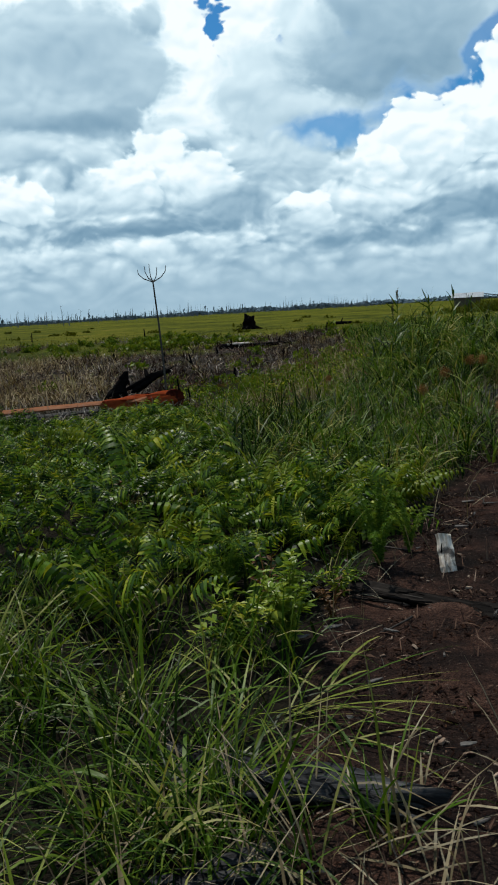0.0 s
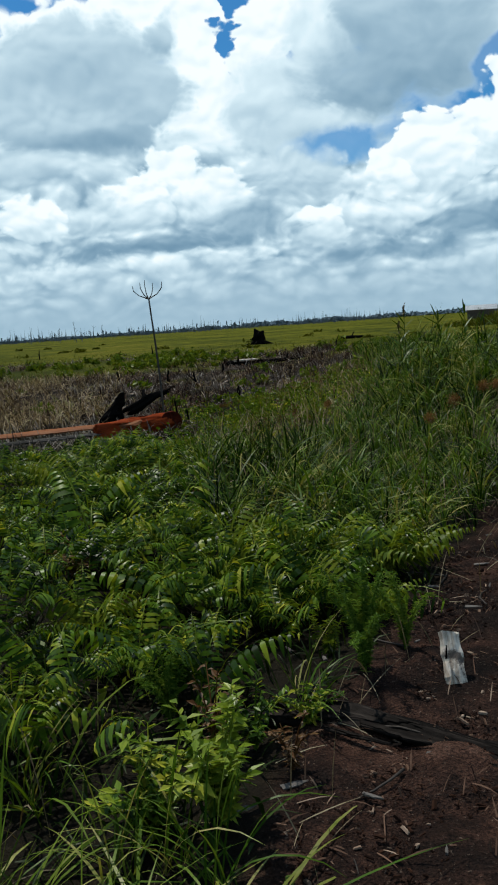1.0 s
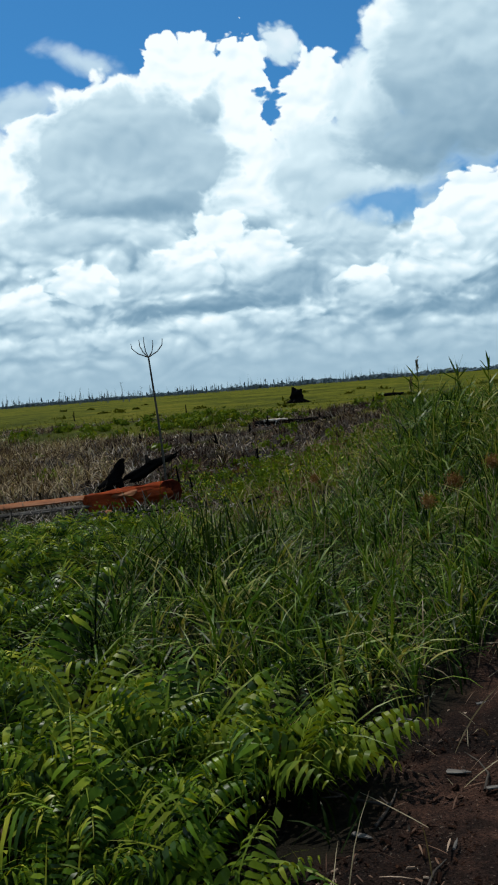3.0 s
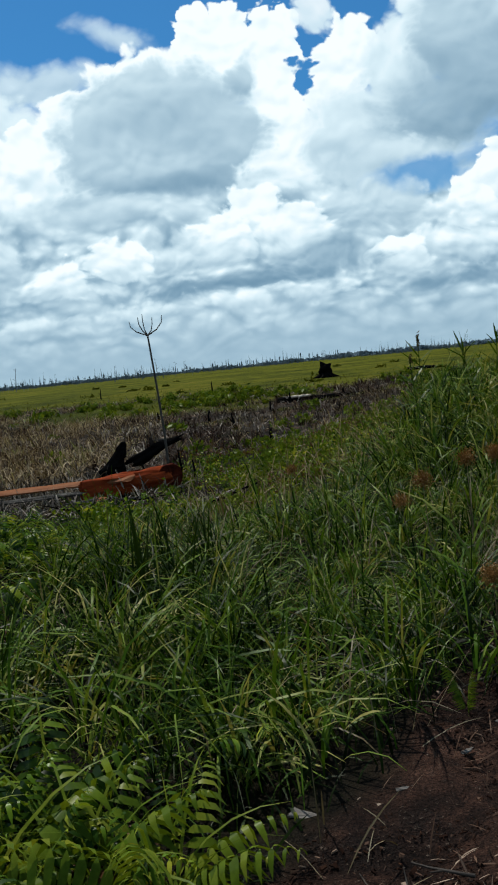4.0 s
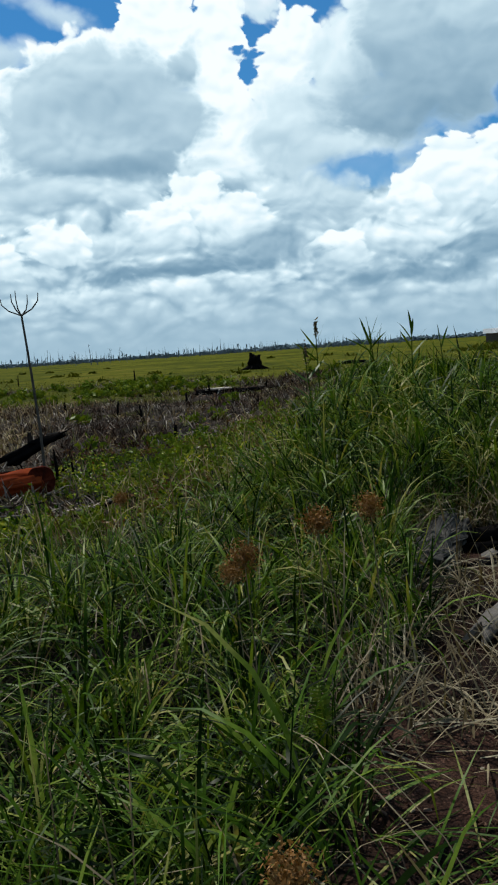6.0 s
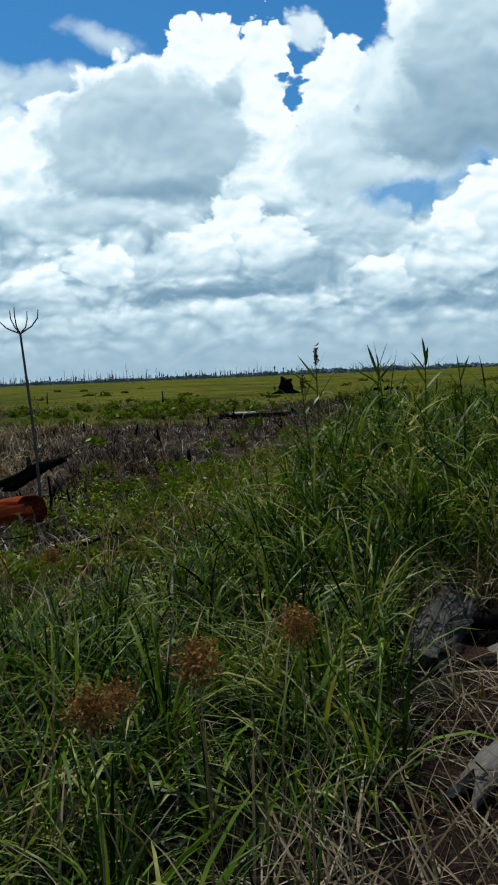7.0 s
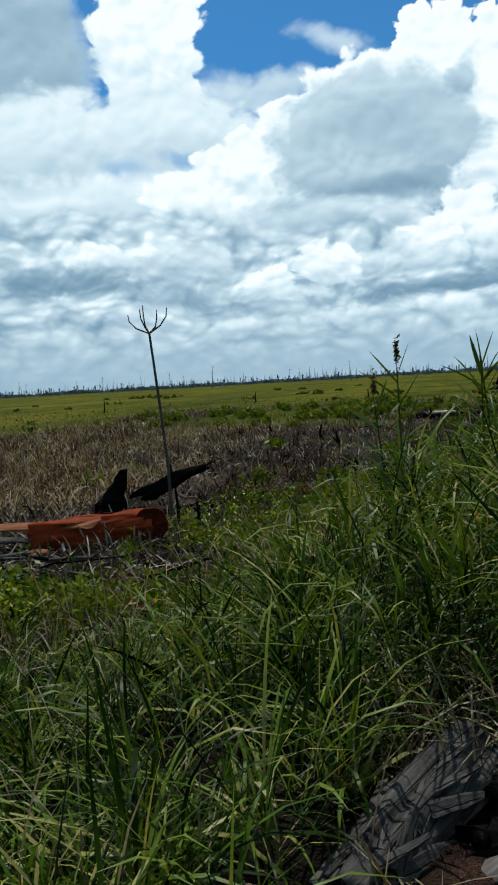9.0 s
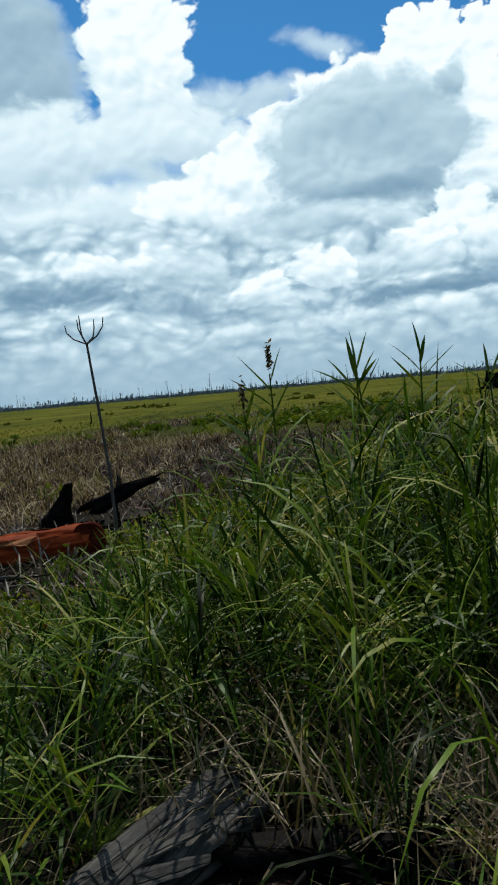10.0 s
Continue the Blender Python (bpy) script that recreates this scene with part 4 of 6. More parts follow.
    part("bole", me, CHAR, ob).matrix_local = pose(0, 0, -0.1, 0, -86, 0)
    for i, rz in enumerate((10, 95, 170, 250, 320)):
        part("root", log_mesh("root", 1.3 if i in (0, 2) else 0.8, 0.26, 0.05, CHAR, 70 + i, 9, 7, 0.18, 0.08), CHAR, ob).matrix_local = pose(0, 0, 0.25, 0, 14, rz)
    # long burnt logs across the patch
    for i, (x, y, rz, ln, r0, mat, lab) in enumerate(((-2.75, 42.3, -3, 1.1, 0.06, PALE_WOOD, "pale sun-bleached plank on burnt ground"), (-3.2, 42.6, 3, 1.7, 0.14, CHAR, "long black log on burnt ground"), (-1.5, 43.0, 4, 2.7, 0.11, CHAR, "long black log on burnt ground"), (3.5, 70.0, -8, 2.0, 0.14, CHAR, "black log in the green field"), (-6.5, 30.5, 25, 1.1, 0.04, GREY_WOOD, "grey branch lying on burnt ground"))):
        ob = thing("fallen_log", at_ground(x, y, r0 * 0.8 + (0.20 if i < 1 else 0), 0, -1, rz), lab, "log", "fallen logs")
        part("trunk", log_mesh("trunk", ln, r0, r0 * 0.7, mat, 80 + i, 10, 12, 0.18, 0.06, 0.05, 0.2), mat, ob)
        part("branch_stub", log_mesh("branch_stub", 0.35 + r0, r0 * 0.4, r0 * 0.2, mat, 90 + i, 7, 4, 0.1, 0.05), mat, ob).matrix_local = pose(ln * 0.55, 0, 0, 0, 115 if i < 3 else -60, 20)
    # upright burnt posts
    r = rng(31)
    spots = [(-2.55, 42.0, 0.62), (0.9, 41.0, 0.42), (-5.0, 36.0, 0.6), (-3.6, 33.0, 0.7), (-1.6, 27.6, 0.5), (-7.5, 38.0, 0.6), (0.0, 35.0, 0.4), (2.6, 52.0, 0.5), (-10.0, 62.0, 0.9), (-20.0, 68.0, 1.0), (-28.0, 60.0, 1.1), (-3.0, 38.5, 0.5), (-0.2, 43.0, 0.45)]
    for i, (x, y, h) in enumerate(spots):
        ob = thing("burnt_post", at_ground(x, y, -0.05, 0, 0, r.uniform(0, 360)), "short black burnt sapling stub standing upright", "stub", "burnt stubs")
        me = log_mesh("stem", h * 0.72 + 0.05, 0.05 + 0.02 * r.random(), 0.03, CHAR, 110 + i, 8, 7, 0.2, 0.08, r.uniform(-0.05, 0.05), 0.3)
        part("stem", me, CHAR, ob).matrix_local = pose(0, 0, 0, 0, -90 + r.uniform(-9, 9), 0)
        if i % 3 == 0:
            part("side_shoot", log_mesh("side_shoot", 0.25, 0.03, 0.012, CHAR, 140 + i, 6, 4), CHAR, ob).matrix_local = pose(0, 0, h * 0.4, 0, -50, r.uniform(0, 360))


def build_sapling():
    ob = thing("bare_sapling", pose(-3.0, 21.5, -0.75), "thin dark leafless sapling with five upturned twigs", "sapling")
    top = Vector((-0.10, -0.15, 3.06))
    part("stem", mesh_of("stem", *tube([(0.02, 0, 0), (0.0, 0, 1.0), (-0.04, -0.08, 2.0), top], [0.027, 0.025, 0.022, 0.018], 9), STICK_WOOD), STICK_WOOD, ob)
    for dx, dy, dz in ((-0.36, 0.0, 0.30), (-0.20, 0.1, 0.38), (-0.06, -0.05, 0.42), (0.10, 0.1, 0.35), (0.34, -0.02, 0.36)):
        p1 = top + Vector((dx * 0.62, dy, dz * 0.25))
        p2 = top + Vector((dx * 0.95, dy, dz * 0.62))
        p3 = top + Vector((dx, dy, dz))
        part("twig", mesh_of("twig", *tube([top + Vector((0, 0, -0.02)), p1, p2, p3], [0.014, 0.012, 0.010, 0.007], 6), STICK_WOOD), STICK_WOOD, ob)
    for i, (x, y, h) in enumerate(((-2.62, 20.95, 0.75), (-2.40, 21.2, 0.5))):
        o = thing("charred_stick", at_ground(x, y, -0.05), "thin charred stick standing beside the log", "stick", "charred sticks")
        part("stem", mesh_of("stem", *tube([(0, 0, 0), (0.04, 0, h * 0.5), (0.0, 0.02, h)], [0.03, 0.026, 0.015], 7), CHAR), CHAR, o)


build_red_log()
build_stumps()
build_sapling()


# ---------------------------------------------------------------- things beside the path
def build_path_things():
    # bleached board stub on the path
    ob = thing("wood_stub", pose(0.86, 4.53, float(height(0.86, 4.53)) - 0.03, 0, -8, 0), "bleached pale wood stub sticking out of the dark peat", "wood stub")
    me = splinter_mesh("board", 0.245, 0.085, 0.05, PALE_WOOD, 7, 8, 0.12)
    part("board", me, PALE_WOOD, ob).matrix_local = Matrix.Rotation(radians(-12), 4, "Z") @ Matrix.Rotation(radians(-28), 4, "X") @ Matrix.Rotation(radians(-92), 4, "Y") @ Matrix.Rotation(radians(90), 4, "X")
    part("knot", splinter_mesh("knot", 0.05, 0.03, 0.008, CHAR, 8, 4, 0.5), CHAR, ob, "dark knot near the broken top").matrix_local = pose(-0.02, 0.03, 0.14, 0, -80, -12)
    # burnt log across the path
    ob = thing("charred_log", at_ground(0.14, 4.40, 0.035, 0, 1, -34), "blackened log half sunk across the peat path", "log")
    part("trunk", log_mesh("trunk", 1.25, 0.075, 0.045, CHAR_FIBRE, 21, 28, 44, 0.30, 0.30, 0.05, 0.2, 0.8), CHAR_FIBRE, ob)
    part("split_piece", log_mesh("split_piece", 0.6, 0.045, 0.02, CHAR, 22, 10, 12, 0.3, 0.2, 0.03, 0.3), CHAR, ob).matrix_local = pose(0.25, 0.09, 0.0, 0, 1, 7)
    r = rng(70)
    for i in range(16):
        part("strip", splinter_mesh("strip", r.uniform(0.12, 0.4), r.uniform(0.02, 0.05), 0.02, (CHAR, CHAR_FIBRE)[i % 2], 230 + i, 7, 0.7), (CHAR, CHAR_FIBRE)[i % 2], ob).matrix_local = pose(r.uniform(0.0, 0.9), r.uniform(-0.11, 0.11), r.uniform(-0.01, 0.055), r.uniform(-40, 40), r.uniform(-9, 5), r.uniform(-14, 14))
    # grey logs under the grass where the walk begins, shade in their colour
    for x, y, rz, ln, r0, seed in ((-0.34, 2.70, -30, 0.36, 0.075, 25), (-0.05, 2.44, -16, 0.36, 0.065, 26), (-0.32, 2.08, 8, 0.42, 0.085, 27)):
        ob = thing("weathered_log", at_ground(x, y, 0.03, 0, 2, rz), "grey weathered log half hidden in grass, darkened as shade", "log")
        part("trunk", log_mesh("trunk", ln, r0, r0 * 0.9, SHADED_GREY_WOOD, seed, 26, 24, 0.30, 0.26, 0.03, 0.3, 0.85), SHADED_GREY_WOOD, ob)
    # large weathered log beside the path
    a, b = Vector((2.68, 11.62, -0.02)), Vector((2.90, 12.42, 0.06))
    d = (b - a).normalized()
    ob = thing("weathered_log", Matrix.Translation(a) @ d.to_track_quat("X", "Z").to_matrix().to_4x4(), "thick grey cracked tree trunk lying in grass", "log")
    part("trunk", log_mesh("trunk", 0.86, 0.115, 0.15, GREY_WOOD, 33, 48, 60, 0.14, 0.20, 0.03, 0.16, 0.9), GREY_WOOD, ob)
    r = rng(71)
    for i in range(22):
        p = part("bark_plate", splinter_mesh("bark_plate", r.uniform(0.15, 0.38), r.uniform(0.03, 0.075), 0.016, GREY_WOOD, 200 + i, 7, 0.5), GREY_WOOD, ob, "lifted grey plate of bark")
        an, xx = r.uniform(20, 160), r.uniform(0.0, 0.65)
        p.matrix_local = Matrix.Translation((xx, 0, 0)) @ Matrix.Rotation(radians(an - 90), 4, "X") @ Matrix.Translation((0, 0, 0.10 + 0.04 * xx)) @ pose(0, 0, 0, 0, r.uniform(-5, 1), r.uniform(-25, 25))
    # burnt roots that fan out from under it
    for x, y, z, ry, rz, ln, r0, r1, seed in ((3.06, 12.28, 0.0, -2, 0, 0.62, 0.115, 0.09, 35), (2.95, 11.98, -0.03, -2, 10, 0.60, 0.09, 0.08, 36), (2.88, 11.70, -0.03, -2, 14, 0.45, 0.07, 0.05, 39)):
        ob = thing("charred_root", pose(x, y, z, 0, ry, rz), "broken black root block beside the trunk", "root", "charred roots")
        part("block", log_mesh("block", ln, r0, r1, CHAR, seed, 26, 24, 0.45, 0.34, 0.05, 0.22, 0.8), CHAR, ob)
        for j in range(3):
            part("spur", log_mesh("spur", ln * 0.28, 0.045, 0.015, CHAR, seed * 7 + j, 9, 7, 0.4, 0.3, 0.02, 0.5), CHAR, ob).matrix_local = pose(ln * (0.2 + 0.25 * j), -0.02, r0 * 0.45, 10 * j, -16 - 8 * j, -40 + 40 * j)
    ob = thing("wood_chunk", pose(3.0, 11.78, -0.02, 20, -18, 40), "pale grey broken wood chunk on straw", "wood chunk")
    part("chunk", log_mesh("chunk", 0.17, 0.045, 0.055, PALE_GREY, 37, 16, 14, 0.20, 0.16, 0.02, 0.10, 0.7), PALE_GREY, ob)
    ob = thing("wood_chunk", at_ground(2.78, 10.52, 0.03, 0, -8, 60), "pale grey stump end among dry straw", "wood chunk")
    part("chunk", log_mesh("chunk", 0.2, 0.07, 0.06, PALE_GREY, 38, 14, 9, 0.2, 0.12, 0.0, 0.3, 0.8), PALE_GREY, ob)
    # pale splinters that stand out on the peat
    r = rng(72)
    spots = [(0.93, 3.86, 0.07, 60), (0.42, 3.72, 0.11, -30), (0.30, 3.25, 0.10, 15), (0.16, 3.78, 0.16, 30), (0.02, 3.62, 0.12, 20), (0.20, 2.95, 0.13, 10), (0.55, 2.72, 0.08, 0), (0.34, 4.95, 0.10, 100), (0.75, 5.0, 0.06, 40), (1.05, 5.4, 0.14, -20), (0.95, 5.9, 0.12, -35), (1.25, 5.75, 0.08, 70), (0.18, 5.25, 0.15, 110), (1.3, 6.4, 0.16, -30), (1.5, 7.0, 0.12, 20), (1.75, 7.25, 0.1, 50), (1.9, 7.5, 0.09, -50), (0.62, 3.4, 0.07, 80), (0.85, 3.3, 0.06, 10), (0.5, 2.3, 0.09, 30), (0.65, 3.95, 0.06, -15), (1.15, 6.9, 0.2, -25), (1.42, 6.2, 0.18, 15)]
    for i, (x, y, ln, rz) in enumerate(spots):
        ob = thing("wood_splinter", at_ground(x, y, 0.012, r.uniform(-12, 12), r.uniform(-10, 6), rz), "small bleached wood splinter on dark peat", "splinter", "splinters on the path")
        mat = PALE_GREY
        part("sliver", splinter_mesh("sliver", ln * 0.62, ln * 0.5 * r.uniform(0.22, 0.5), 0.009, mat, 300 + i, 6, 0.8), mat, ob)


def build_twigs():
    """Dead twigs and root ends that lie on the path."""
    r = rng(75)
    for i in range(20):
        y = r.uniform(2.2, 11.5)
        x = float(edge(y)) + abs(r.normal(0.15, 0.35))
        ln = r.uniform(0.12, 0.36)
        ob = thing("dead_twig", at_ground(x, y, 0.012, 0, r.uniform(-4, 4), r.uniform(0, 360)), "dark dead twig lying on the peat path", "twig", "twigs on the path")
        k = r.uniform(-0.12, 0.12) * ln
        part("stem", mesh_of("stem", *tube([(0, 0, 0), (ln * 0.35, k, 0.008), (ln * 0.7, k * 0.6, 0.004), (ln, -k * 0.5, 0.0)], [0.006, 0.005, 0.004, 0.002], 6), TWIG), TWIG, ob)
        if i % 2:
            part("side_twig", mesh_of("side_twig", *tube([(ln * 0.5, k, 0.005), (ln * 0.65, k + ln * 0.16, 0.012)], [0.004, 0.002], 5), TWIG), TWIG, ob)


# darker copy of the weathered wood, with the grass's shade in its colour
SHADED_GREY_WOOD = wood_material("shaded_grey_wood", [(0.33, (0.0036, 0.0036, 0.0036)), (0.45, (0.0156, 0.0162, 0.0168)), (0.58, (0.0432, 0.0444, 0.0456)), (0.74, (0.1020, 0.1020, 0.0984))], 0.9, (3, 34, 34), 1.0, None, 0.05, 0.8)
PALE_GREY = wood_material("silver_wood", [(0.30, (0.022, 0.019, 0.017)), (0.45, (0.062, 0.055, 0.049)), (0.60, (0.125, 0.115, 0.10)), (0.8, (0.21, 0.195, 0.17))], 0.9, (5, 45, 45), 0.7)
TWIG = wood_material("dead_twig", [(0.3, (0.0060, 0.0042, 0.0030)), (0.5, (0.0210, 0.0156, 0.0114)), (0.75, (0.0660, 0.0540, 0.0420))], 0.9, (6, 60, 60), 0.5)
CHAR_FIBRE = wood_material("burnt_fibrous_wood", [(0.36, (0.0014, 0.0012, 0.0011)), (0.47, (0.0070, 0.0058, 0.0050)), (0.58, (0.0210, 0.0175, 0.0150)), (0.74, (0.0600, 0.0500, 0.0420))], 0.9, (3, 34, 34), 1.0, None, 0.03, 0.8)
build_path_things()
build_twigs()


def litter(name, n, keep, box, size, mat, label, seed, flat=0.25):
    """Chips and crumbs strewn over the ground, joined."""
    p = scatter(n, *box, keep, seed)
    r = rng(seed + 1)
    n = len(p)
    a = r.uniform(0, 6.28, n)
    ln = r.uniform(*size, n) * (0.5 + r.random(n) ** 2)
    w = ln * r.uniform(0.15, 0.5, n)
    t = ln * r.uniform(0.08, 0.2, n) + 0.002
    tilt = r.normal(0, flat, n)
    d = np.stack([np.cos(a) * np.cos(tilt), np.sin(a) * np.cos(tilt), np.sin(tilt)], 1)
    s = np.stack([-np.sin(a), np.cos(a), r.normal(0, flat, n)], 1)
    u = np.cross(d, s)
    c = p + u * (t * 0.3)[:, None]
    corners = [(-1, -1, -1), (1, -0.6, -1), (1, 0.5, -1), (-1, 0.8, -1), (-0.9, -0.7, 1), (0.8, -0.4, 0.8), (0.9, 0.5, 0.7), (-0.7, 0.7, 1)]
    V = np.stack([c + d * (ln / 2 * q[0])[:, None] + s * (w / 2 * q[1])[:, None] + u * (t / 2 * q[2])[:, None] for q in corners], 1).reshape(-1, 3)
    f = np.array([(0, 3, 2, 1), (4, 5, 6, 7), (0, 1, 5, 4), (1, 2, 6, 5), (2, 3, 7, 6), (3, 0, 4, 7)])
    F = (np.arange(n)[:, None, None] * 8 + f[None]).reshape(-1, 4)
    alone(name, mesh_of(name, V, F, mat, False), Matrix(), label, "litter", "", "stuff")


def chip_keep(x, y):
    return on_path(x, y) * (0.25 + 0.75 * (value_noise(x, y, 0.45, 31) > 0.05))


PEAT = leaf_material("peat_crumb", [(0.0, (0.0045, 0.0025, 0.0018)), (0.5, (0.0169, 0.0078, 0.0050)), (1.0, (0.0562, 0.0269, 0.0157))], 0.95, 0.0, 1.5, 0.1)
CHIP = leaf_material("wood_chip", [(0.0, (0.0325, 0.0175, 0.0125)), (0.5, (0.1063, 0.0625, 0.0413)), (1.0, (0.3500, 0.2750, 0.2063))], 0.85, 0.0, 2.0, 0.2)
litter("peat_crumbs", 44000, lambda x, y: on_path(x, y), (-0.3, 3.6, 1.6, 12.0), (0.006, 0.022), PEAT, "loose dark peat crumbs on the path", 401, 0.4)
litter("peat_clods", 7000, lambda x, y: on_path(x, y) * (0.2 + 0.8 * (value_noise(x, y, 0.6, 33) > 0.0)), (-0.3, 3.8, 1.6, 12.6), (0.010, 0.038), PEAT, "dark clods and root ends on the path", 405, 0.6)
litter("wood_chips", 22000, lambda x, y: on_path(x, y) * (0.25 + 0.75 * (value_noise(x, y, 0.45, 31) > 0.05)), (-0.3, 4.5, 1.6, 12.5), (0.007, 0.034), CHIP, "small wood chips strewn over the path", 403)


def stuff_blades(name, p, length, width, lean, droop, mat, label, category, seed, az=None, segs=4):
    r = rng(seed)
    n = len(p)
    az = r.uniform(0, 6.28, n) if az is None else az
    v, f = ribbons(p, az, r.uniform(*length, n) , r.uniform(*width, n), np.abs(r.normal(lean, lean * 0.6, n)), np.abs(r.normal(droop, droop * 0.5, n)), segs, seed, 0.8)
    alone(name, mesh_of(name, v, f, mat), Matrix(), label, category, "", "stuff")


# zones of growth, as chances over the plan
def grass_zone(x, y):
    left = -0.75 - 0.13 * (y - 8) + 0.5 * value_noise(x, y, 1.2, 41)
    main = smooth01(y + 0.45 * value_noise(x, y, 0.8, 42), 6.85, 7.25) * smooth01(x, left - 0.2, left + 0.3)
    back = 1 - smooth01(y + 0.5 * (x < 0.8) * (0.8 - x) * 3, 16.5, 20)
    spill = smooth01(y, 7.6, 7.9) * (1 - smooth01(y, 8.7, 9.0)) * (1 - smooth01(x - edge(y), 0.35, 0.75))
    return main * back * (1 - (0.93 - 0.5 * spill) * on_path(x, y)) * (1 - trunk_gap(x, y)) * (1 - 0.9 * weed_slope(x, y)) * (1 - 0.92 * hollow(x, y))


def weed_slope(x, y):
    """Low leafy weeds between the tall grass and the burnt ground."""
    n = 0.9 * value_noise(x, y, 1.5, 54)
    return smooth01(y + n, 14.2, 15.6) * (1 - smooth01(x + 0.6 * n, 0.9 + 0.10 * (y - 13), 1.9 + 0.10 * (y - 13)))


def hollow(x, y):
    """Bare dark earth with old wood, open towards the path."""
    return 1 - smooth01(np.hypot((x - 2.45) / 0.62, (y - 9.45) / 0.36) + 0.25 * value_noise(x, y, 0.3, 55), 0.75, 1.05)


def trunk_gap(x, y):
    """Close to the big log nothing tall grows."""
    t = np.clip(((x - 2.62) * 0.25 + (y - 11.45) * 1.05) / 1.165, 0, 1)
    front = (x > 2.58) & (x < 3.5) & (y > 10.5) & (y < 12.2)
    return np.maximum(front, np.hypot(x - 2.62 - 0.25 * t, y - 11.45 - 1.05 * t) < 0.24 + 0.22 * (x - y * 0.24 > -0.1)).astype(float)


def start_zone(x, y):
    return smooth01(-x - 0.45 * smooth01(y, 2.6, 3.3), 0.0, 0.3) * (1 - smooth01(y + 0.6 * value_noise(x, y, 0.8, 43), 4.0, 5.0)) * (1 - on_path(x, y))


def open_spots(x, y):
    """Little room is left round the shrubs at the path's edge."""
    k = np.ones_like(np.asarray(x, float))
    for cx, cy, rad in ((0.0, 3.55, 0.30), (-0.26, 3.6, 0.26), (0.50, 4.75, 0.36), (0.30, 4.60, 0.22), (-0.32, 4.45, 0.22), (0.15, 5.1, 0.22)):
        k = k * smooth01(np.hypot(x - cx, y - cy), rad * 0.75, rad * 1.1)
    return k


def before_log(x, y):
    """Scorched litter in front of the felled log, where little grows."""
    return 1 - smooth01(np.hypot((x + 2.9) / 1.9, (y - 18.2) / 1.25) + 0.2 * value_noise(x, y, 0.6, 56), 0.7, 1.05)


def fern_zone(x, y):
    g = grass_zone(x, y)
    front = smooth01(y + 0.5 * value_noise(x, y, 0.7, 44), 3.7, 4.5)
    back = 1 - smooth01(y + 1.5 * value_noise(x, y, 2.0, 45) - 9.0 * smooth01(x, -3.0, -1.2), 15.6, 17.6)
    left = -0.75 - 0.13 * (y - 8)
    edge_in = smooth01(edge(y) - x, 0.10, 0.45) * (1 - smooth01(y, 7.0, 7.6) * smooth01(x, left, left + 0.6))
    return (1 - 0.95 * before_log(x, y)) * open_spots(x, y) * front * back * edge_in * (1 - np.clip(g * 1.2, 0, 1)) * (0.55 + 0.45 * (value_noise(x, y, 0.9, 46) > -0.3))


# ---------------------------------------------------------------- grass
DARK_BITS = leaf_material("bark_bits", [(0.0, (0.006, 0.004, 0.003)), (0.5, (0.030, 0.017, 0.012)), (1.0, (0.12, 0.075, 0.05))], 0.9, 0.0, 2.0, 0.1)
START_GRASS = leaf_material("rough_grass", [(0.0, (0.0030, 0.0085, 0.0010)), (0.3, (0.0170, 0.0400, 0.0028)), (0.6, (0.0560, 0.1020, 0.0080)), (0.85, (0.1250, 0.1620, 0.0220)), (1.0, (0.2300, 0.2300, 0.0780))], 0.45, 0.22, 1.6, 0.06, 0.80)


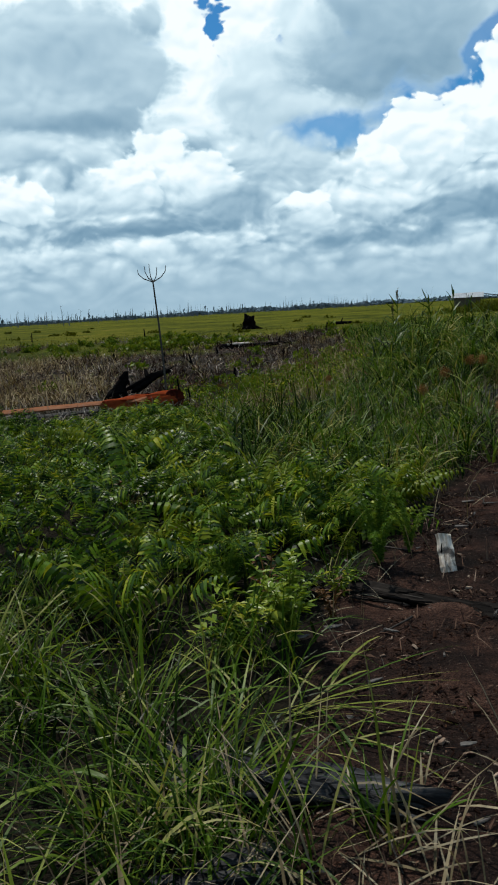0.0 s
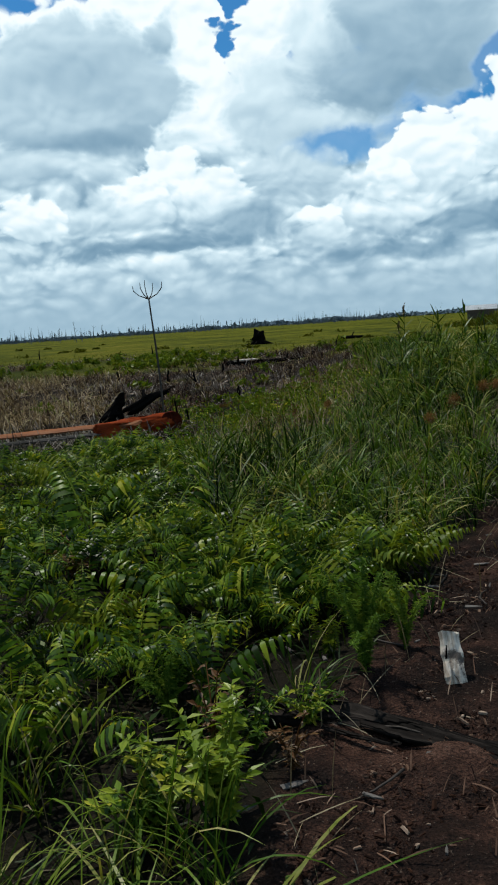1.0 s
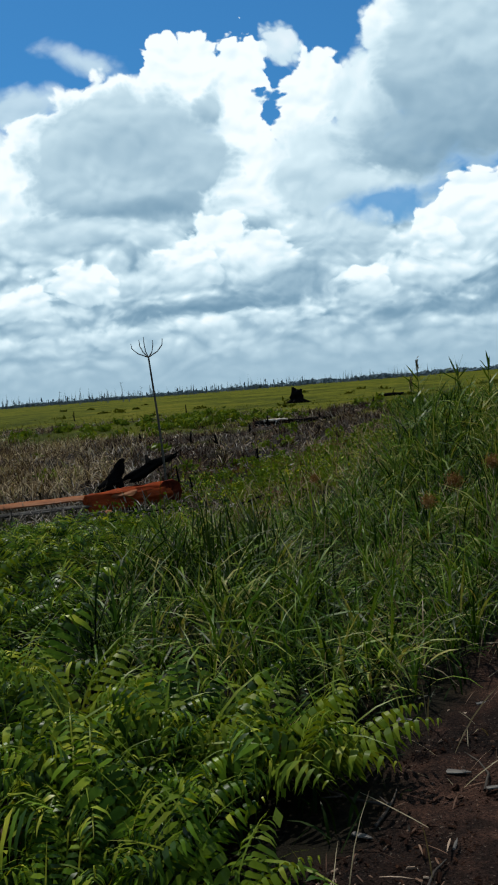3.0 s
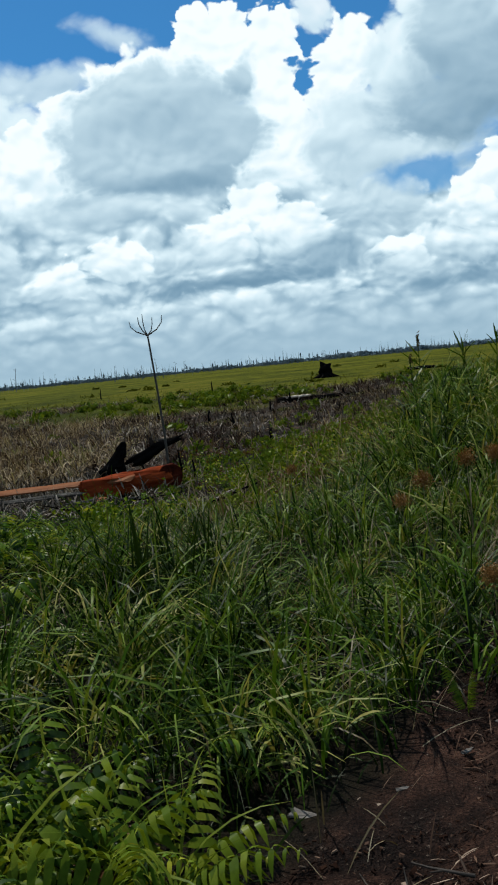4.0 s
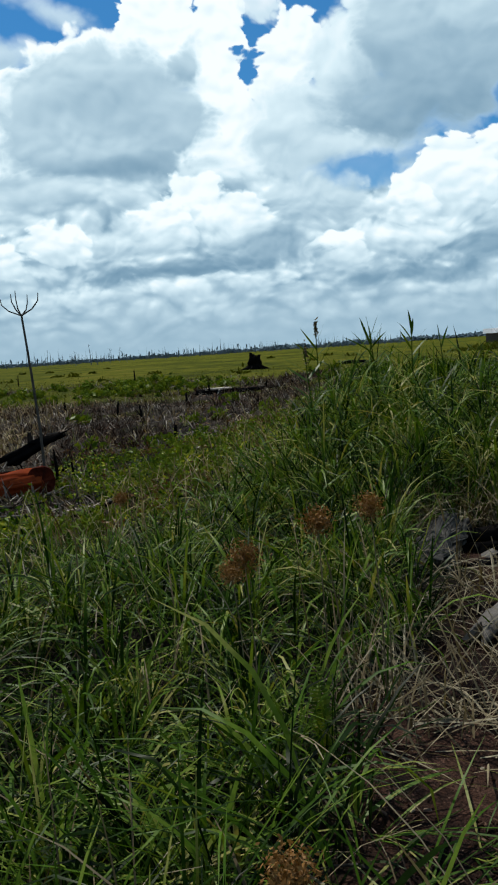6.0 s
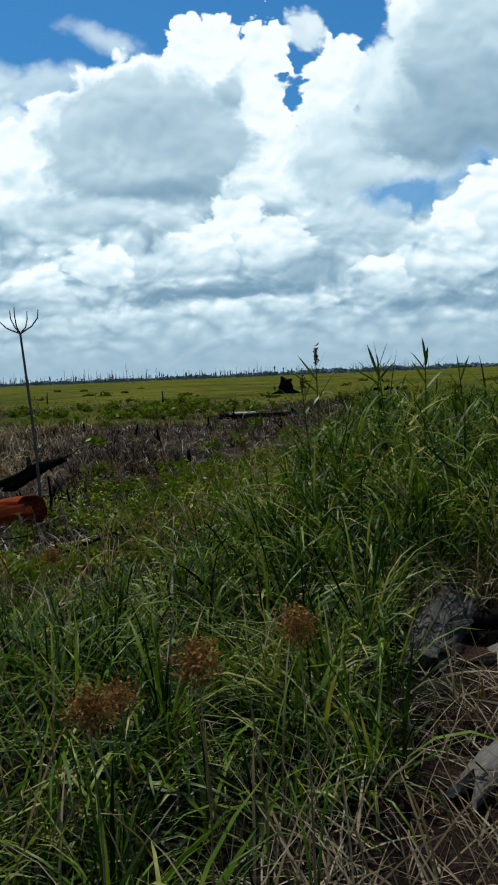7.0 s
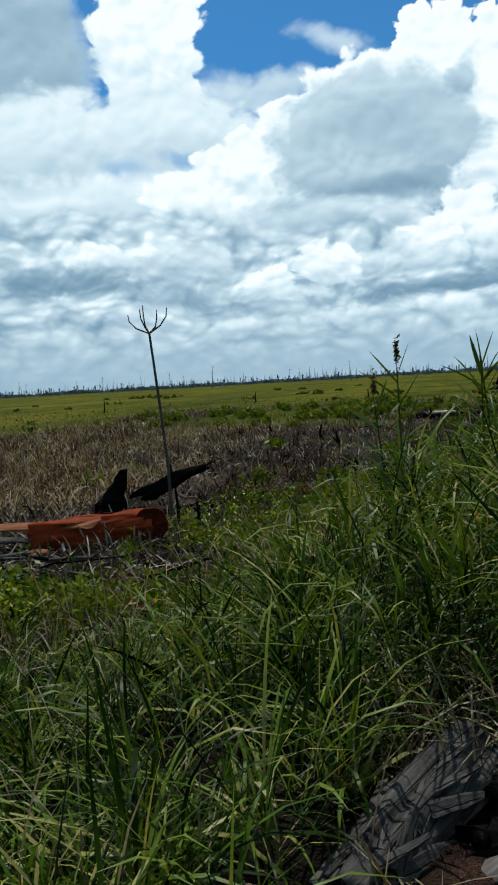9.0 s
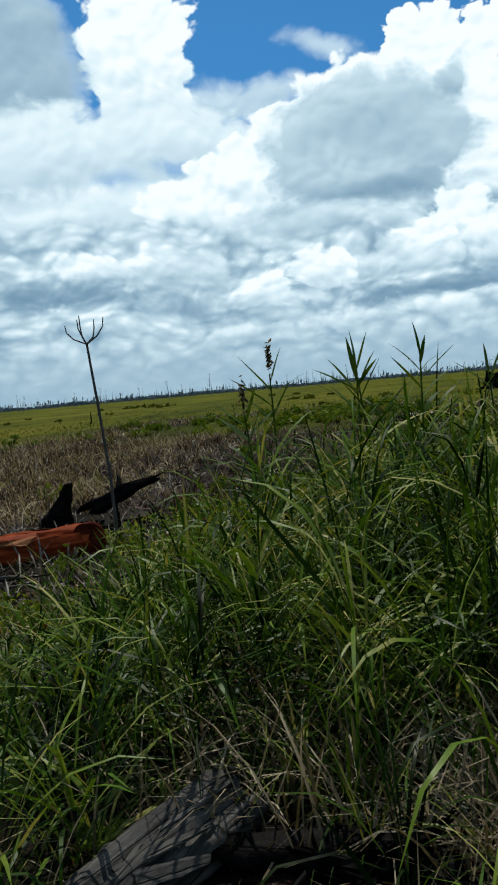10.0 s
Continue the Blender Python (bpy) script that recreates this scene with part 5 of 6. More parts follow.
def build_grass():
    r = rng(500)
    # tall grass grows in tufts: leaves start at all heights of the stems and arch out from the tuft's middle
    t = scatter(9500, -3.0, 8.0, 7.0, 21.0, lambda x, y: grass_zone(x, y) * (0.16 + 0.84 * (value_noise(x, y, 0.36, 52) + 0.5 * value_noise(x, y, 0.8, 53) > -0.15)), 501)
    near = 1 - smooth01(t[:, 1], 11.5, 18)
    own = r.uniform(0.72, 1.25, len(t))
    tall = 0.46 + 0.16 * value_noise(t[:, 0], t[:, 1], 0.7, 51) + 0.70 * smooth01(t[:, 1], 11.5, 14.5) * smooth01(t[:, 0], 1.3, 2.5)
    tall = tall * own * (1 - 0.45 * smooth01(t[:, 1], 10.5, 14) * (1 - smooth01(t[:, 0], 0.4, 1.6)))
    count = (7 + 8 * near + 10 * np.clip(tall - 0.6, 0, 1)).astype(int)
    base, tall = np.repeat(t, count, 0), np.repeat(tall, count)
    lay = np.repeat(r.uniform(0, 6.28, len(t)), count)
    n = len(base)
    az = np.where(r.random(n) < 0.35, lay + r.normal(0, 0.5, n), r.uniform(0, 6.28, n))
    off = r.uniform(0.0, 0.06, n)
    rise = r.random(n) ** 0.8 * np.clip(tall - 0.30, 0, 2)
    base = base + np.stack([np.cos(az) * off, np.sin(az) * off, rise], 1)
    ln = np.minimum(tall, 0.56) * r.uniform(0.55, 1.25, n)
    w = (0.005 + 0.013 * r.random(n) ** 1.5) * (1 + 0.7 * smooth01(base[:, 1], 11, 18))
    v, f = ribbons(base, az, ln, w, np.abs(r.normal(0.62, 0.36, n)), np.abs(r.normal(1.25, 0.65, n)), 4, 502, 0.8)
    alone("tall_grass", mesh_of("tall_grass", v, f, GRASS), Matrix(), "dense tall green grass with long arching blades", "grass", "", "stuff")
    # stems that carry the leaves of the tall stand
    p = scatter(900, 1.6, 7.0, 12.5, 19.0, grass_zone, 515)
    stuff_blades("grass_stems", p, (0.5, 1.0), (0.006, 0.010), 0.25, 0.35, GRASS_DARK_SHADE, "upright dark stems in the tall grass", "grass", 516)
    # dead blades among it
    p = scatter(6000, -2.0, 6.0, 7.2, 19.0, lambda x, y: grass_zone(x, y) * 0.55, 503)
    stuff_blades("dead_grass_blades", p, (0.3, 0.75), (0.004, 0.010), 0.5, 1.0, STRAW, "dry straw-coloured blades among green grass", "grass", 504)
    # grass at the start of the walk
    t = scatter(1500, -4.5, 0.3, 1.3, 5.2, lambda x, y: start_zone(x, y) * (value_noise(x, y, 0.4, 57) > -0.3), 505)
    base = np.repeat(t, 8, 0)
    n = len(base)
    az = r.uniform(0, 6.28, n)
    base = base + np.stack([np.cos(az), np.sin(az), np.zeros(n)], 1) * r.uniform(0, 0.07, (n, 1))
    v, f = ribbons(base, az, r.uniform(0.25, 0.70, n), 0.004 + 0.012 * r.random(n) ** 1.6, np.abs(r.normal(0.75, 0.35, n)), np.abs(r.normal(1.15, 0.6, n)), 5, 506, 0.8)
    alone("rough_grass", mesh_of("rough_grass", v, f, START_GRASS), Matrix(), "rough green grass beside the path", "grass", "", "stuff")
    p = scatter(1300, -3.5, 0.2, 1.3, 5.0, lambda x, y: start_zone(x, y) * 0.6, 507)
    stuff_blades("dry_grass_blades", p, (0.2, 0.6), (0.003, 0.008), 0.6, 1.0, STRAW, "dry bent blades in the rough grass", "grass", 508)
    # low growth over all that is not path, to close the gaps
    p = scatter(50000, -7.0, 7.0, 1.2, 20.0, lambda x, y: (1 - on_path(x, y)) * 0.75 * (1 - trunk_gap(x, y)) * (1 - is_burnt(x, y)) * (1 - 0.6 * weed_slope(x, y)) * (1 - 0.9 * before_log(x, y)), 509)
    # its dark green holds the shade below the taller plants
    stuff_blades("undergrowth", p, (0.06, 0.24), (0.006, 0.016), 0.45, 0.9, GRASS_DARK_SHADE, "low undergrowth beneath the taller plants, their shade in its dark colour", "undergrowth", 510, None, 3)
    # leafy mounds with dark gaps on the slope
    for name, mat, cnt, seed, label in (("slope_weeds", FERN, 1300, 517, "low dark leafy weeds in mounds on the slope"), ("pale_slope_weeds", FERN_LIME, 800, 518, "low olive-green leafy weeds on the slope"), ("rusty_slope_weeds", FERN_BROWN, 240, 519, "rusty withered weeds on the slope")):
        p = scatter(cnt, -3.4, 4.5, 12.2, 27.0, lambda x, y: weed_slope(x, y) * (1 - 0.95 * before_log(x, y)) * (1 - is_burnt(x, y)) * (1 - on_path(x, y)) * (value_noise(x, y, 0.9, seed) > 0.0), seed)
        V, F = [], []
        for i, c in enumerate(p):
            size = r.uniform(0.10, 0.34)
            pts = leaf_cloud(46, (c[0], c[1], c[2] + size * 0.55), (size, size, size * 0.75), r.uniform(0.026, 0.050), seed * 100 + i)
            V.append(pts[0])
            F.append(pts[1])
        v, f = joined(*zip(V, F))
        alone(name, mesh_of(name, v, f, mat, False), Matrix(), label, "weeds", "", "stuff")
    # tall stand right of the path's far end and outside the walk
    p = scatter(26000, 4.0, 22.0, 8.0, 34.0, lambda x, y: (1 - on_path(x, y)) * smooth01(x - edge(y), 2.3, 3.2), 511)
    stuff_blades("bank_grass", p, (0.5, 1.1), (0.012, 0.024), 0.25, 1.0, GRASS, "tall grass on the far side of the path", "grass", 512)
    p = scatter(26000, 0.5, 14.0, 19.0, 42.0, lambda x, y: smooth01(x, 1.6 + 0.04 * (y - 20), 3.0 + 0.04 * (y - 20)) * (1 - is_burnt(x, y)) * (1 - on_path(x, y)), 513)
    stuff_blades("meadow_grass", p, (0.35, 0.85), (0.014, 0.030), 0.3, 0.9, GRASS, "tall meadow grass behind the canes", "grass", 514)


def build_field():
    r = rng(520)
    # wide field: tufts grow coarser with distance
    n = 34000
    y = 24 * np.exp(r.random(n) * math.log(95 / 24))
    x = r.uniform(-0.95, 0.55, n) * (y + 6)
    keep = (r.random(n) > is_burnt(x, y) * 0.97) & ~((x > 1.0) & (y < 40) & (x < 14)) & (on_path(x, y) < 0.3)
    x, y = x[keep], y[keep]
    base = np.stack([x, y, height(x, y) - 0.02], 1)
    n = len(base)
    hgt = (0.22 + 0.05 * value_noise(x, y, 3.0, 61) + 0.05 * value_noise(x, y, 11.0, 63)) * r.uniform(0.6, 1.4, n) * (1 - 0.75 * smooth01(y, 40, 95))
    v, f = ribbons(base, r.uniform(0, 6.28, n), hgt, 0.0011 * y * r.uniform(0.5, 1.2, n), np.abs(r.normal(0.8, 0.3, n)), np.abs(r.normal(0.9, 0.5, n)), 3, 521, 0.8)
    alone("field_grass", mesh_of("field_grass", v, f, FIELD), Matrix(), "yellow-green grass covering the flat open field", "grass", "", "stuff")
    # low leafy bushes scattered where the burnt ground meets the field
    p = scatter(1300, -26, 9, 21, 58, lambda x, y: (0.10 + 0.75 * (1 - smooth01(np.hypot((x + 11) / 10, (y - 47.5) / 8), 0.75, 1.1))) * (1 - is_burnt(x, y) * 0.75) * (value_noise(x, y, 2.0, 62) > -0.25) + 0.45 * (value_noise(x, y, 1.4, 65) > -0.1) * (1 - smooth01(np.hypot((x - 0.2) / 4.0, (y - 27) / 7.5), 0.6, 1.0)), 522)
    V, F = [], []
    for i, c in enumerate(p):
        s = r.uniform(0.12, 0.5)
        v, f = leaf_cloud(60, (c[0], c[1], c[2] + s * 0.45), (s, s, s * 0.55), 0.04 + 0.0022 * c[1], 530 + i)
        V.append(v)
        F.append(f)
    v, f = joined(*zip(V, F))
    alone("low_scrub", mesh_of("low_scrub", v, f, FERN_LIME, False), Matrix(), "low green scrub at the edge of the burnt ground", "scrub", "", "stuff")
    V, F = [], []
    p = scatter(90, -75, 30, 55, 150, lambda x, y: 0.15 + 0.85 * (value_noise(x, y, 9.0, 64) > 0.15), 523)
    for i, c in enumerate(p):
        s = r.uniform(0.25, 0.7)
        v, f = leaf_cloud(22, (c[0], c[1], c[2] + s * 0.25), (s * 1.6, s, s * 0.35), 0.10 + 0.0016 * c[1], 2530 + i)
        V.append(v)
        F.append(f)
    v, f = joined(*zip(V, F))
    alone("field_scrub", mesh_of("field_scrub", v, f, FIELD, False), Matrix(), "low olive-green scrub out in the field", "scrub", "", "stuff")


def build_dry():
    # tan dead grass left of the log
    p = scatter(30000, -22, -3.5, 20.3, 46, lambda x, y: is_burnt(x, y) * smooth01(-x + 0.8 * value_noise(x, y, 2.0, 71), 4.2 + 0.12 * (y - 20), 6.0 + 0.12 * (y - 20)) * (1 - 0.72 * smooth01(y + 2 * value_noise(x, y, 2.0, 74), 25, 30)), 541)
    stuff_blades("dead_reeds", p, (0.3, 0.8), (0.012, 0.028), 0.5, 1.5, DRY, "tan dead grass standing on scorched ground", "dry grass", 542)
    p = scatter(27000, -20, 3.5, 20.5, 56, lambda x, y: is_burnt(x, y) * (0.25 + 0.75 * (value_noise(x, y, 1.1, 72) > -0.1)), 543)
    stuff_blades("scorched_stubble", p, (0.12, 0.46), (0.012, 0.040), 0.7, 1.0, STUBBLE, "grey scorched stalks and twigs on ash", "stubble", 544)
    r = rng(590)
    for name, mat, count, label, seed in (("dry_clumps", DRY, 1300, "tan clumps of dead grass on scorched ground", 591), ("burnt_clumps", DARK_BITS, 900, "blackened clumps of burnt grass", 592)):
        t = scatter(count * 2, -20, 3, 20.5, 52, lambda x, y: is_burnt(x, y) * (value_noise(x, y, 2.2, seed) > -0.25) * ((0.12 + 0.88 * smooth01(-x, 4.5 + 0.2 * (y - 20), 7.0 + 0.2 * (y - 20))) if mat is DRY else 1.0), seed)
        base = np.repeat(t, 13, 0)
        n = len(base)
        az = r.uniform(0, 6.28, n)
        base = base + np.stack([np.cos(az), np.sin(az), np.zeros(n)], 1) * r.uniform(0, 0.1, (n, 1))
        v, f = ribbons(base, az, r.uniform(0.16, 0.52, n), r.uniform(0.012, 0.03, n), np.abs(r.normal(0.5, 0.3, n)), np.abs(r.normal(0.9, 0.5, n)), 3, seed, 0.8)
        alone(name, mesh_of(name, v, f, mat), Matrix(), label, "dry grass", "", "stuff")
    litter("ash_debris", 9000, lambda x, y: is_burnt(x, y) * (value_noise(x, y, 1.6, 75) > -0.1), (-14, 3, 21, 50), (0.05, 0.22), CHIP, "pale charred chips and twigs strewn on ash", 555, 0.3)
    litter("log_chips", 3600, lambda x, y: 0.8 * (1 - smooth01(np.hypot((x + 3.2) / 2.0, (y - 18.7) / 1.7), 0.6, 1.0)), (-6, -1.2, 16.8, 21.5), (0.04, 0.16), DARK_BITS, "dark bark bits strewn before the log", 556, 0.5)
    p = scatter(4200, -7, -1.2, 16.8, 22.5, lambda x, y: 1.0 - 0.75 * fern_zone(x, y), 545)
    stuff_blades("bark_litter", p, (0.10, 0.45), (0.012, 0.035), 1.2, 0.5, STUBBLE, "scorched twigs and bark round the log", "litter", 546)
    p = scatter(4600, -2.0, 4.5, 14.0, 32, lambda x, y: (0.2 + 0.8 * (value_noise(x, y, 1.3, 76) > 0.1)) * (1 - 0.7 * is_burnt(x, y)) * (1 - on_path(x, y)) * smooth01(x, -2.2 + 0.1 * (y - 16), -0.6 + 0.1 * (y - 16)), 557)
    stuff_blades("brown_stalks", p, (0.3, 0.85), (0.006, 0.016), 0.35, 0.9, DRY, "brown dead stalks among green weeds", "dry grass", 558)
    # flattened straw on the path near the trunk
    p = scatter(8500, 2.0, 4.8, 9.2, 13.6, lambda x, y: smooth01(x - edge(y), -0.35, 0.1) * (0.3 + 0.7 * (value_noise(x, y, 0.5, 73) > -0.2)) * smooth01(np.hypot((x - 3.2) / 0.42, (y - 12.0) / 0.42), 0.8, 1.1), 547)
    p[:, 2] += 0.01
    stuff_blades("trodden_straw", p, (0.15, 0.5), (0.004, 0.010), 1.25, 0.45, STRAW, "pale flattened straw trodden into the path", "straw", 548)
    p = scatter(3200, 2.5, 5.4, 12.2, 15.5, lambda x, y: 0.3 + 0.7 * (value_noise(x, y, 0.7, 77) > 0.0), 561)
    stuff_blades("straw_stand", p, (0.25, 0.7), (0.005, 0.012), 0.5, 1.1, STRAW, "dry straw-coloured grass beside the trunk", "dry grass", 562)
    p = scatter(420, -0.7, 0.9, 1.7, 2.45, lambda x, y: 0.75 + 0 * x, 559)
    p[:, 2] += 0.02
    stuff_blades("fallen_straw", p, (0.15, 0.45), (0.004, 0.010), 1.2, 0.5, STRAW, "dry straw lying over the old logs", "straw", 560)
    p = scatter(3600, -0.3, 3.2, 1.9, 9.0, lambda x, y: on_path(x, y) * (0.2 + 0.8 * (value_noise(x, y, 0.4, 78) > 0.0)), 563)
    p[:, 2] += 0.006
    stuff_blades("wood_fibres", p, (0.03, 0.13), (0.003, 0.008), 1.35, 0.3, CHIP, "short pale wood fibres on the peat path", "litter", 564, None, 3)
    p = scatter(900, -0.4, 1.6, 1.6, 7.5, lambda x, y: on_path(x, y) * smooth01(-(x - edge(y)), -0.5, 0.0), 549)
    p[:, 2] += 0.008
    stuff_blades("stray_straw", p, (0.08, 0.35), (0.003, 0.007), 1.3, 0.4, STRAW, "stray straw along the path edge", "straw", 550)


build_grass()
build_field()
build_dry()


# ---------------------------------------------------------------- ferns and other plants
def build_fern_carpet():
    r = rng(560)
    p = scatter(36000, -8.5, 3.0, 3.7, 27.5, lambda x, y: fern_zone(x, y) * (1.0 - 0.45 * smooth01(y, 9, 16)), 561)
    n = len(p)
    # the carpet is humped: clumps stand over dark hollows
    hump = value_noise(p[:, 0], p[:, 1], 0.62, 47) + 0.4 * value_noise(p[:, 0], p[:, 1], 0.27, 48)
    keep = hump > -0.35 + 0.25 * r.standard_normal(n)
    p, hump = p[keep], hump[keep]
    n = len(p)
    p[:, 2] += r.uniform(0.0, 0.14, n) + 0.24 * np.clip(hump + 0.3, 0, 1.2)
    far = smooth01(p[:, 1], 8, 16)
    low = smooth01(p[:, 1], 11, 15)
    p[:, 2] -= 0.24 * low
    ln = r.uniform(0.13, 0.31, n) * (1 + 0.35 * far) * (1 - 0.6 * low)
    rv, rf, lv, lf = fronds(p, r.uniform(0, 6.28, n), ln, np.abs(r.normal(0.45, 0.25, n)), np.abs(r.normal(1.15, 0.45, n)), 9, 0.28, 0.27, 562, 0.30, 0.80)
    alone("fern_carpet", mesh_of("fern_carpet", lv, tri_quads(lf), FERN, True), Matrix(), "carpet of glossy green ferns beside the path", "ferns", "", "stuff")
    alone("fern_ribs", mesh_of("fern_ribs", rv, rf, FERN_LIME), Matrix(), "thin green ribs of the fern carpet", "ferns", "", "stuff")
    # broad-leaved weeds between them
    p = scatter(9000, -6, 3.2, 4.0, 28, lambda x, y: (1 - 0.95 * before_log(x, y)) * (1 - 0.8 * weed_slope(x, y)) * np.maximum(fern_zone(x, y) * 0.5, 0.7 * (y > 15.5) * (x < 3.2) * (1 - is_burnt(x, y)) * smooth01(x, -3.0, -2.0)), 563)
    V, F = [], []
    for i in range(0, len(p), 1):
        c = p[i]
        s = r.uniform(0.10, 0.2)
        v, f = leaf_cloud(9 if c[1] < 14 else 15, (c[0], c[1], c[2] + (0.16 if c[1] < 12 or c[0] > -1.8 else 0.06)), (s, s, 0.15 if c[1] < 12 or c[0] > -1.8 else 0.07), r.uniform(0.014, 0.030) * (1 + 0.03 * c[1]) * (1 if c[1] < 14 else 1.3), 5700 + i)
        V.append(v)
        F.append(f)
    v, f = joined(*zip(V, F))
    alone("leafy_weeds", mesh_of("leafy_weeds", v, f, FERN_LIME, False), Matrix(), "small pale green broad-leaved weeds among ferns", "weeds", "", "stuff")


def frond_parts(seed, ln, pairs, lean, droop, leaflet=0.2, slim=0.34, mat=None):
    """One frond as two meshes, standing at the origin and arching along +x."""
    o = np.zeros((1, 3))
    rv, rf, lv, lf = fronds(o, np.zeros(1), np.array([ln]), np.array([lean]), np.array([droop]), pairs, leaflet, slim, seed, 0.22, 0.85)
    return mesh_of("rib", rv, rf, FERN_LIME), mesh_of("frond", lv, tri_quads(lf), mat or FERN, True)


def build_fern_plants():
    r = rng(580)
    sets = [frond_parts(581 + i, ln, 12, le, dr, 0.22, 0.27) for i, (ln, le, dr) in enumerate(((0.62, 0.35, 1.25), (0.52, 0.5, 1.1), (0.45, 0.25, 1.3), (0.70, 0.6, 0.95)))]
    lime = [frond_parts(591 + i, ln, 12, le, dr, 0.21, 0.27, FERN_LIME) for i, (ln, le, dr) in enumerate(((0.5, 0.45, 1.2), (0.58, 0.35, 1.3)))]
    brown = [frond_parts(596, 0.42, 12, 0.7, 1.3, 0.17, 0.30, FERN_BROWN)]
    spots = [(0.62, 6.35, 9, 1.0), (0.86, 6.35, 10, 0.9), (0.30, 6.15, 9, 1.0), (0.35, 6.8, 8, 0.9), (-0.05, 6.25, 8, 0.9), (0.05, 5.7, 7, 0.85), (-0.35, 5.9, 7, 0.9), (-0.25, 6.8, 8, 0.95), (-0.7, 6.4, 7, 0.9), (0.45, 5.75, 6, 0.8), (-0.5, 5.2, 7, 0.85), (-0.9, 5.6, 7, 0.9), (-0.75, 7.3, 7, 1.0), (-1.2, 6.9, 8, 1.0), (-1.5, 8.0, 8, 1.0), (-1.0, 8.6, 8, 1.05), (-1.9, 9.4, 8, 1.1), (-2.4, 10.6, 8, 1.1), (-2.9, 11.8, 9, 0.7), (-2.2, 12.4, 8, 0.65), (-0.2, 4.75, 6, 0.75), (0.62, 5.42, 6, 0.7), (-3.6, 13.4, 8, 0.6), (-1.4, 10.9, 8, 1.05), (-0.9, 4.3, 6, 0.8)]
    for x, y, k, sc in spots:
        light = r.random() < 0.3
        ob = thing("fern", at_ground(x, y, 0.02), "pale lime-green fern with arching fronds" if light else "glossy green fern with long arching fronds", "fern", "ferns beside the path")
        for i in range(k):
            rib, fr = (lime if light else sets)[r.integers(0, 2 if light else 4)]
            if r.random() < 0.06:
                rib, fr = brown[0]
            m = pose(r.uniform(-0.03, 0.03), r.uniform(-0.03, 0.03), 0, 0, r.uniform(-14, 14), 360 * i / k + r.uniform(-22, 22)) @ Matrix.Scale(sc * 1.18 * r.uniform(0.8, 1.15), 4)
            f = part("frond", fr, None, ob)
            f.matrix_local = m
            part("rib", rib, None, f)


def build_upright_ferns():
    """Single erect fronds with short leaflets that stand in the grass, and one curled clump by the trunk."""
    r = rng(585)
    rib, fr = frond_parts(586, 0.42, 24, 0.08, 0.35, 0.13, 0.30, FERN_LIME)
    for x, y, sc in ((2.02, 9.18, 0.85), (2.10, 8.1, 0.7), (1.80, 7.55, 0.7)):
        ob = thing("fern", at_ground(x, y, 0.0, 0, 0, r.uniform(0, 360)), "upright pale green fern frond in the grass", "fern", "ferns beside the path")
        for i in range(2):
            f = part("frond", fr, None, ob)
            f.matrix_local = pose(0, 0, 0, 0, 6 - 12 * i, 150 * i) @ Matrix.Scale(sc * (1 - 0.3 * i), 4)
            part("rib", rib, None, f)
    rib, fr = frond_parts(587, 0.17, 11, 0.2, 1.9, 0.24, 0.30, LIME_BRIGHT)
    ob = thing("fern", at_ground(2.50, 12.35, 0.0), "curled bright lime young fern beside the trunk", "fern", "ferns beside the path")
    for i in range(6):
        f = part("frond", fr, None, ob)
        f.matrix_local = pose(0, 0, 0.02, 0, r.uniform(-8, 8), 60 * i + r.uniform(-15, 15)) @ Matrix.Scale(r.uniform(0.7, 1.0), 4)
        part("rib", rib, None, f)


def shrub(name, x, y, label, category, mat, stems, h, leaf, seed, slim=0.45, spread=0.35, per=26):
    """A small plant: several stems, each with its leaves set all along it."""
    r = rng(seed)
    ob = thing(name, at_ground(x, y, -0.01), label, category)
    for i in range(stems):
        a, le, hh = r.uniform(0, 6.28), abs(r.normal(spread, 0.2)), h * r.uniform(0.6, 1.1)
        pts = [Vector((math.cos(a) * math.sin(le * s) * hh * s, math.sin(a) * math.sin(le * s) * hh * s, hh * s * math.cos(le * s))) for s in (0, 0.35, 0.7, 1.0)]
        st = part("stem", mesh_of("stem", *tube(pts, [0.005, 0.004, 0.003, 0.0015], 5), mat), mat, ob)
        n = per
        s = r.uniform(0.15, 1.0, n)
        P = np.array([tuple(p) for p in pts])
        c = np.stack([np.interp(s, (0, 0.35, 0.7, 1.0), P[:, q]) for q in range(3)], 1)
        an = r.uniform(0, 6.28, n)
        rise = r.uniform(-0.2, 0.8, n)
        d = np.stack([np.cos(an) * np.cos(rise), np.sin(an) * np.cos(rise), np.sin(rise)], 1)
        w = np.stack([-np.sin(an), np.cos(an), r.normal(0, 0.3, n)], 1)
        L = (leaf * r.uniform(0.6, 1.2, n))[:, None]
        dn = np.array([0, 0, -1.0])
        v = np.stack([c, c + d * L * 0.45 + w * L * slim / 2, c + d * L + dn * L * 0.22, c + d * L * 0.45 - w * L * slim / 2], 1).reshape(-1, 3)
        part("leaves", mesh_of("leaves", v, np.arange(n * 4).reshape(-1, 4), mat, False), mat, st)
    return ob


LIME_BRIGHT = leaf_material("young_leaf", [(0.0, (0.0489, 0.0931, 0.0058)), (0.5, (0.1320, 0.1915, 0.0144)), (1.0, (0.2639, 0.2898, 0.0360))], 0.42, 0.25, 3.0, 0.12)
FERN_MID = leaf_material("feathery_leaf", [(0.0, (0.0266, 0.0654, 0.0087)), (0.5, (0.0684, 0.1309, 0.0144)), (1.0, (0.1615, 0.2214, 0.0288))], 0.5, 0.25, 3.0, 0.08)


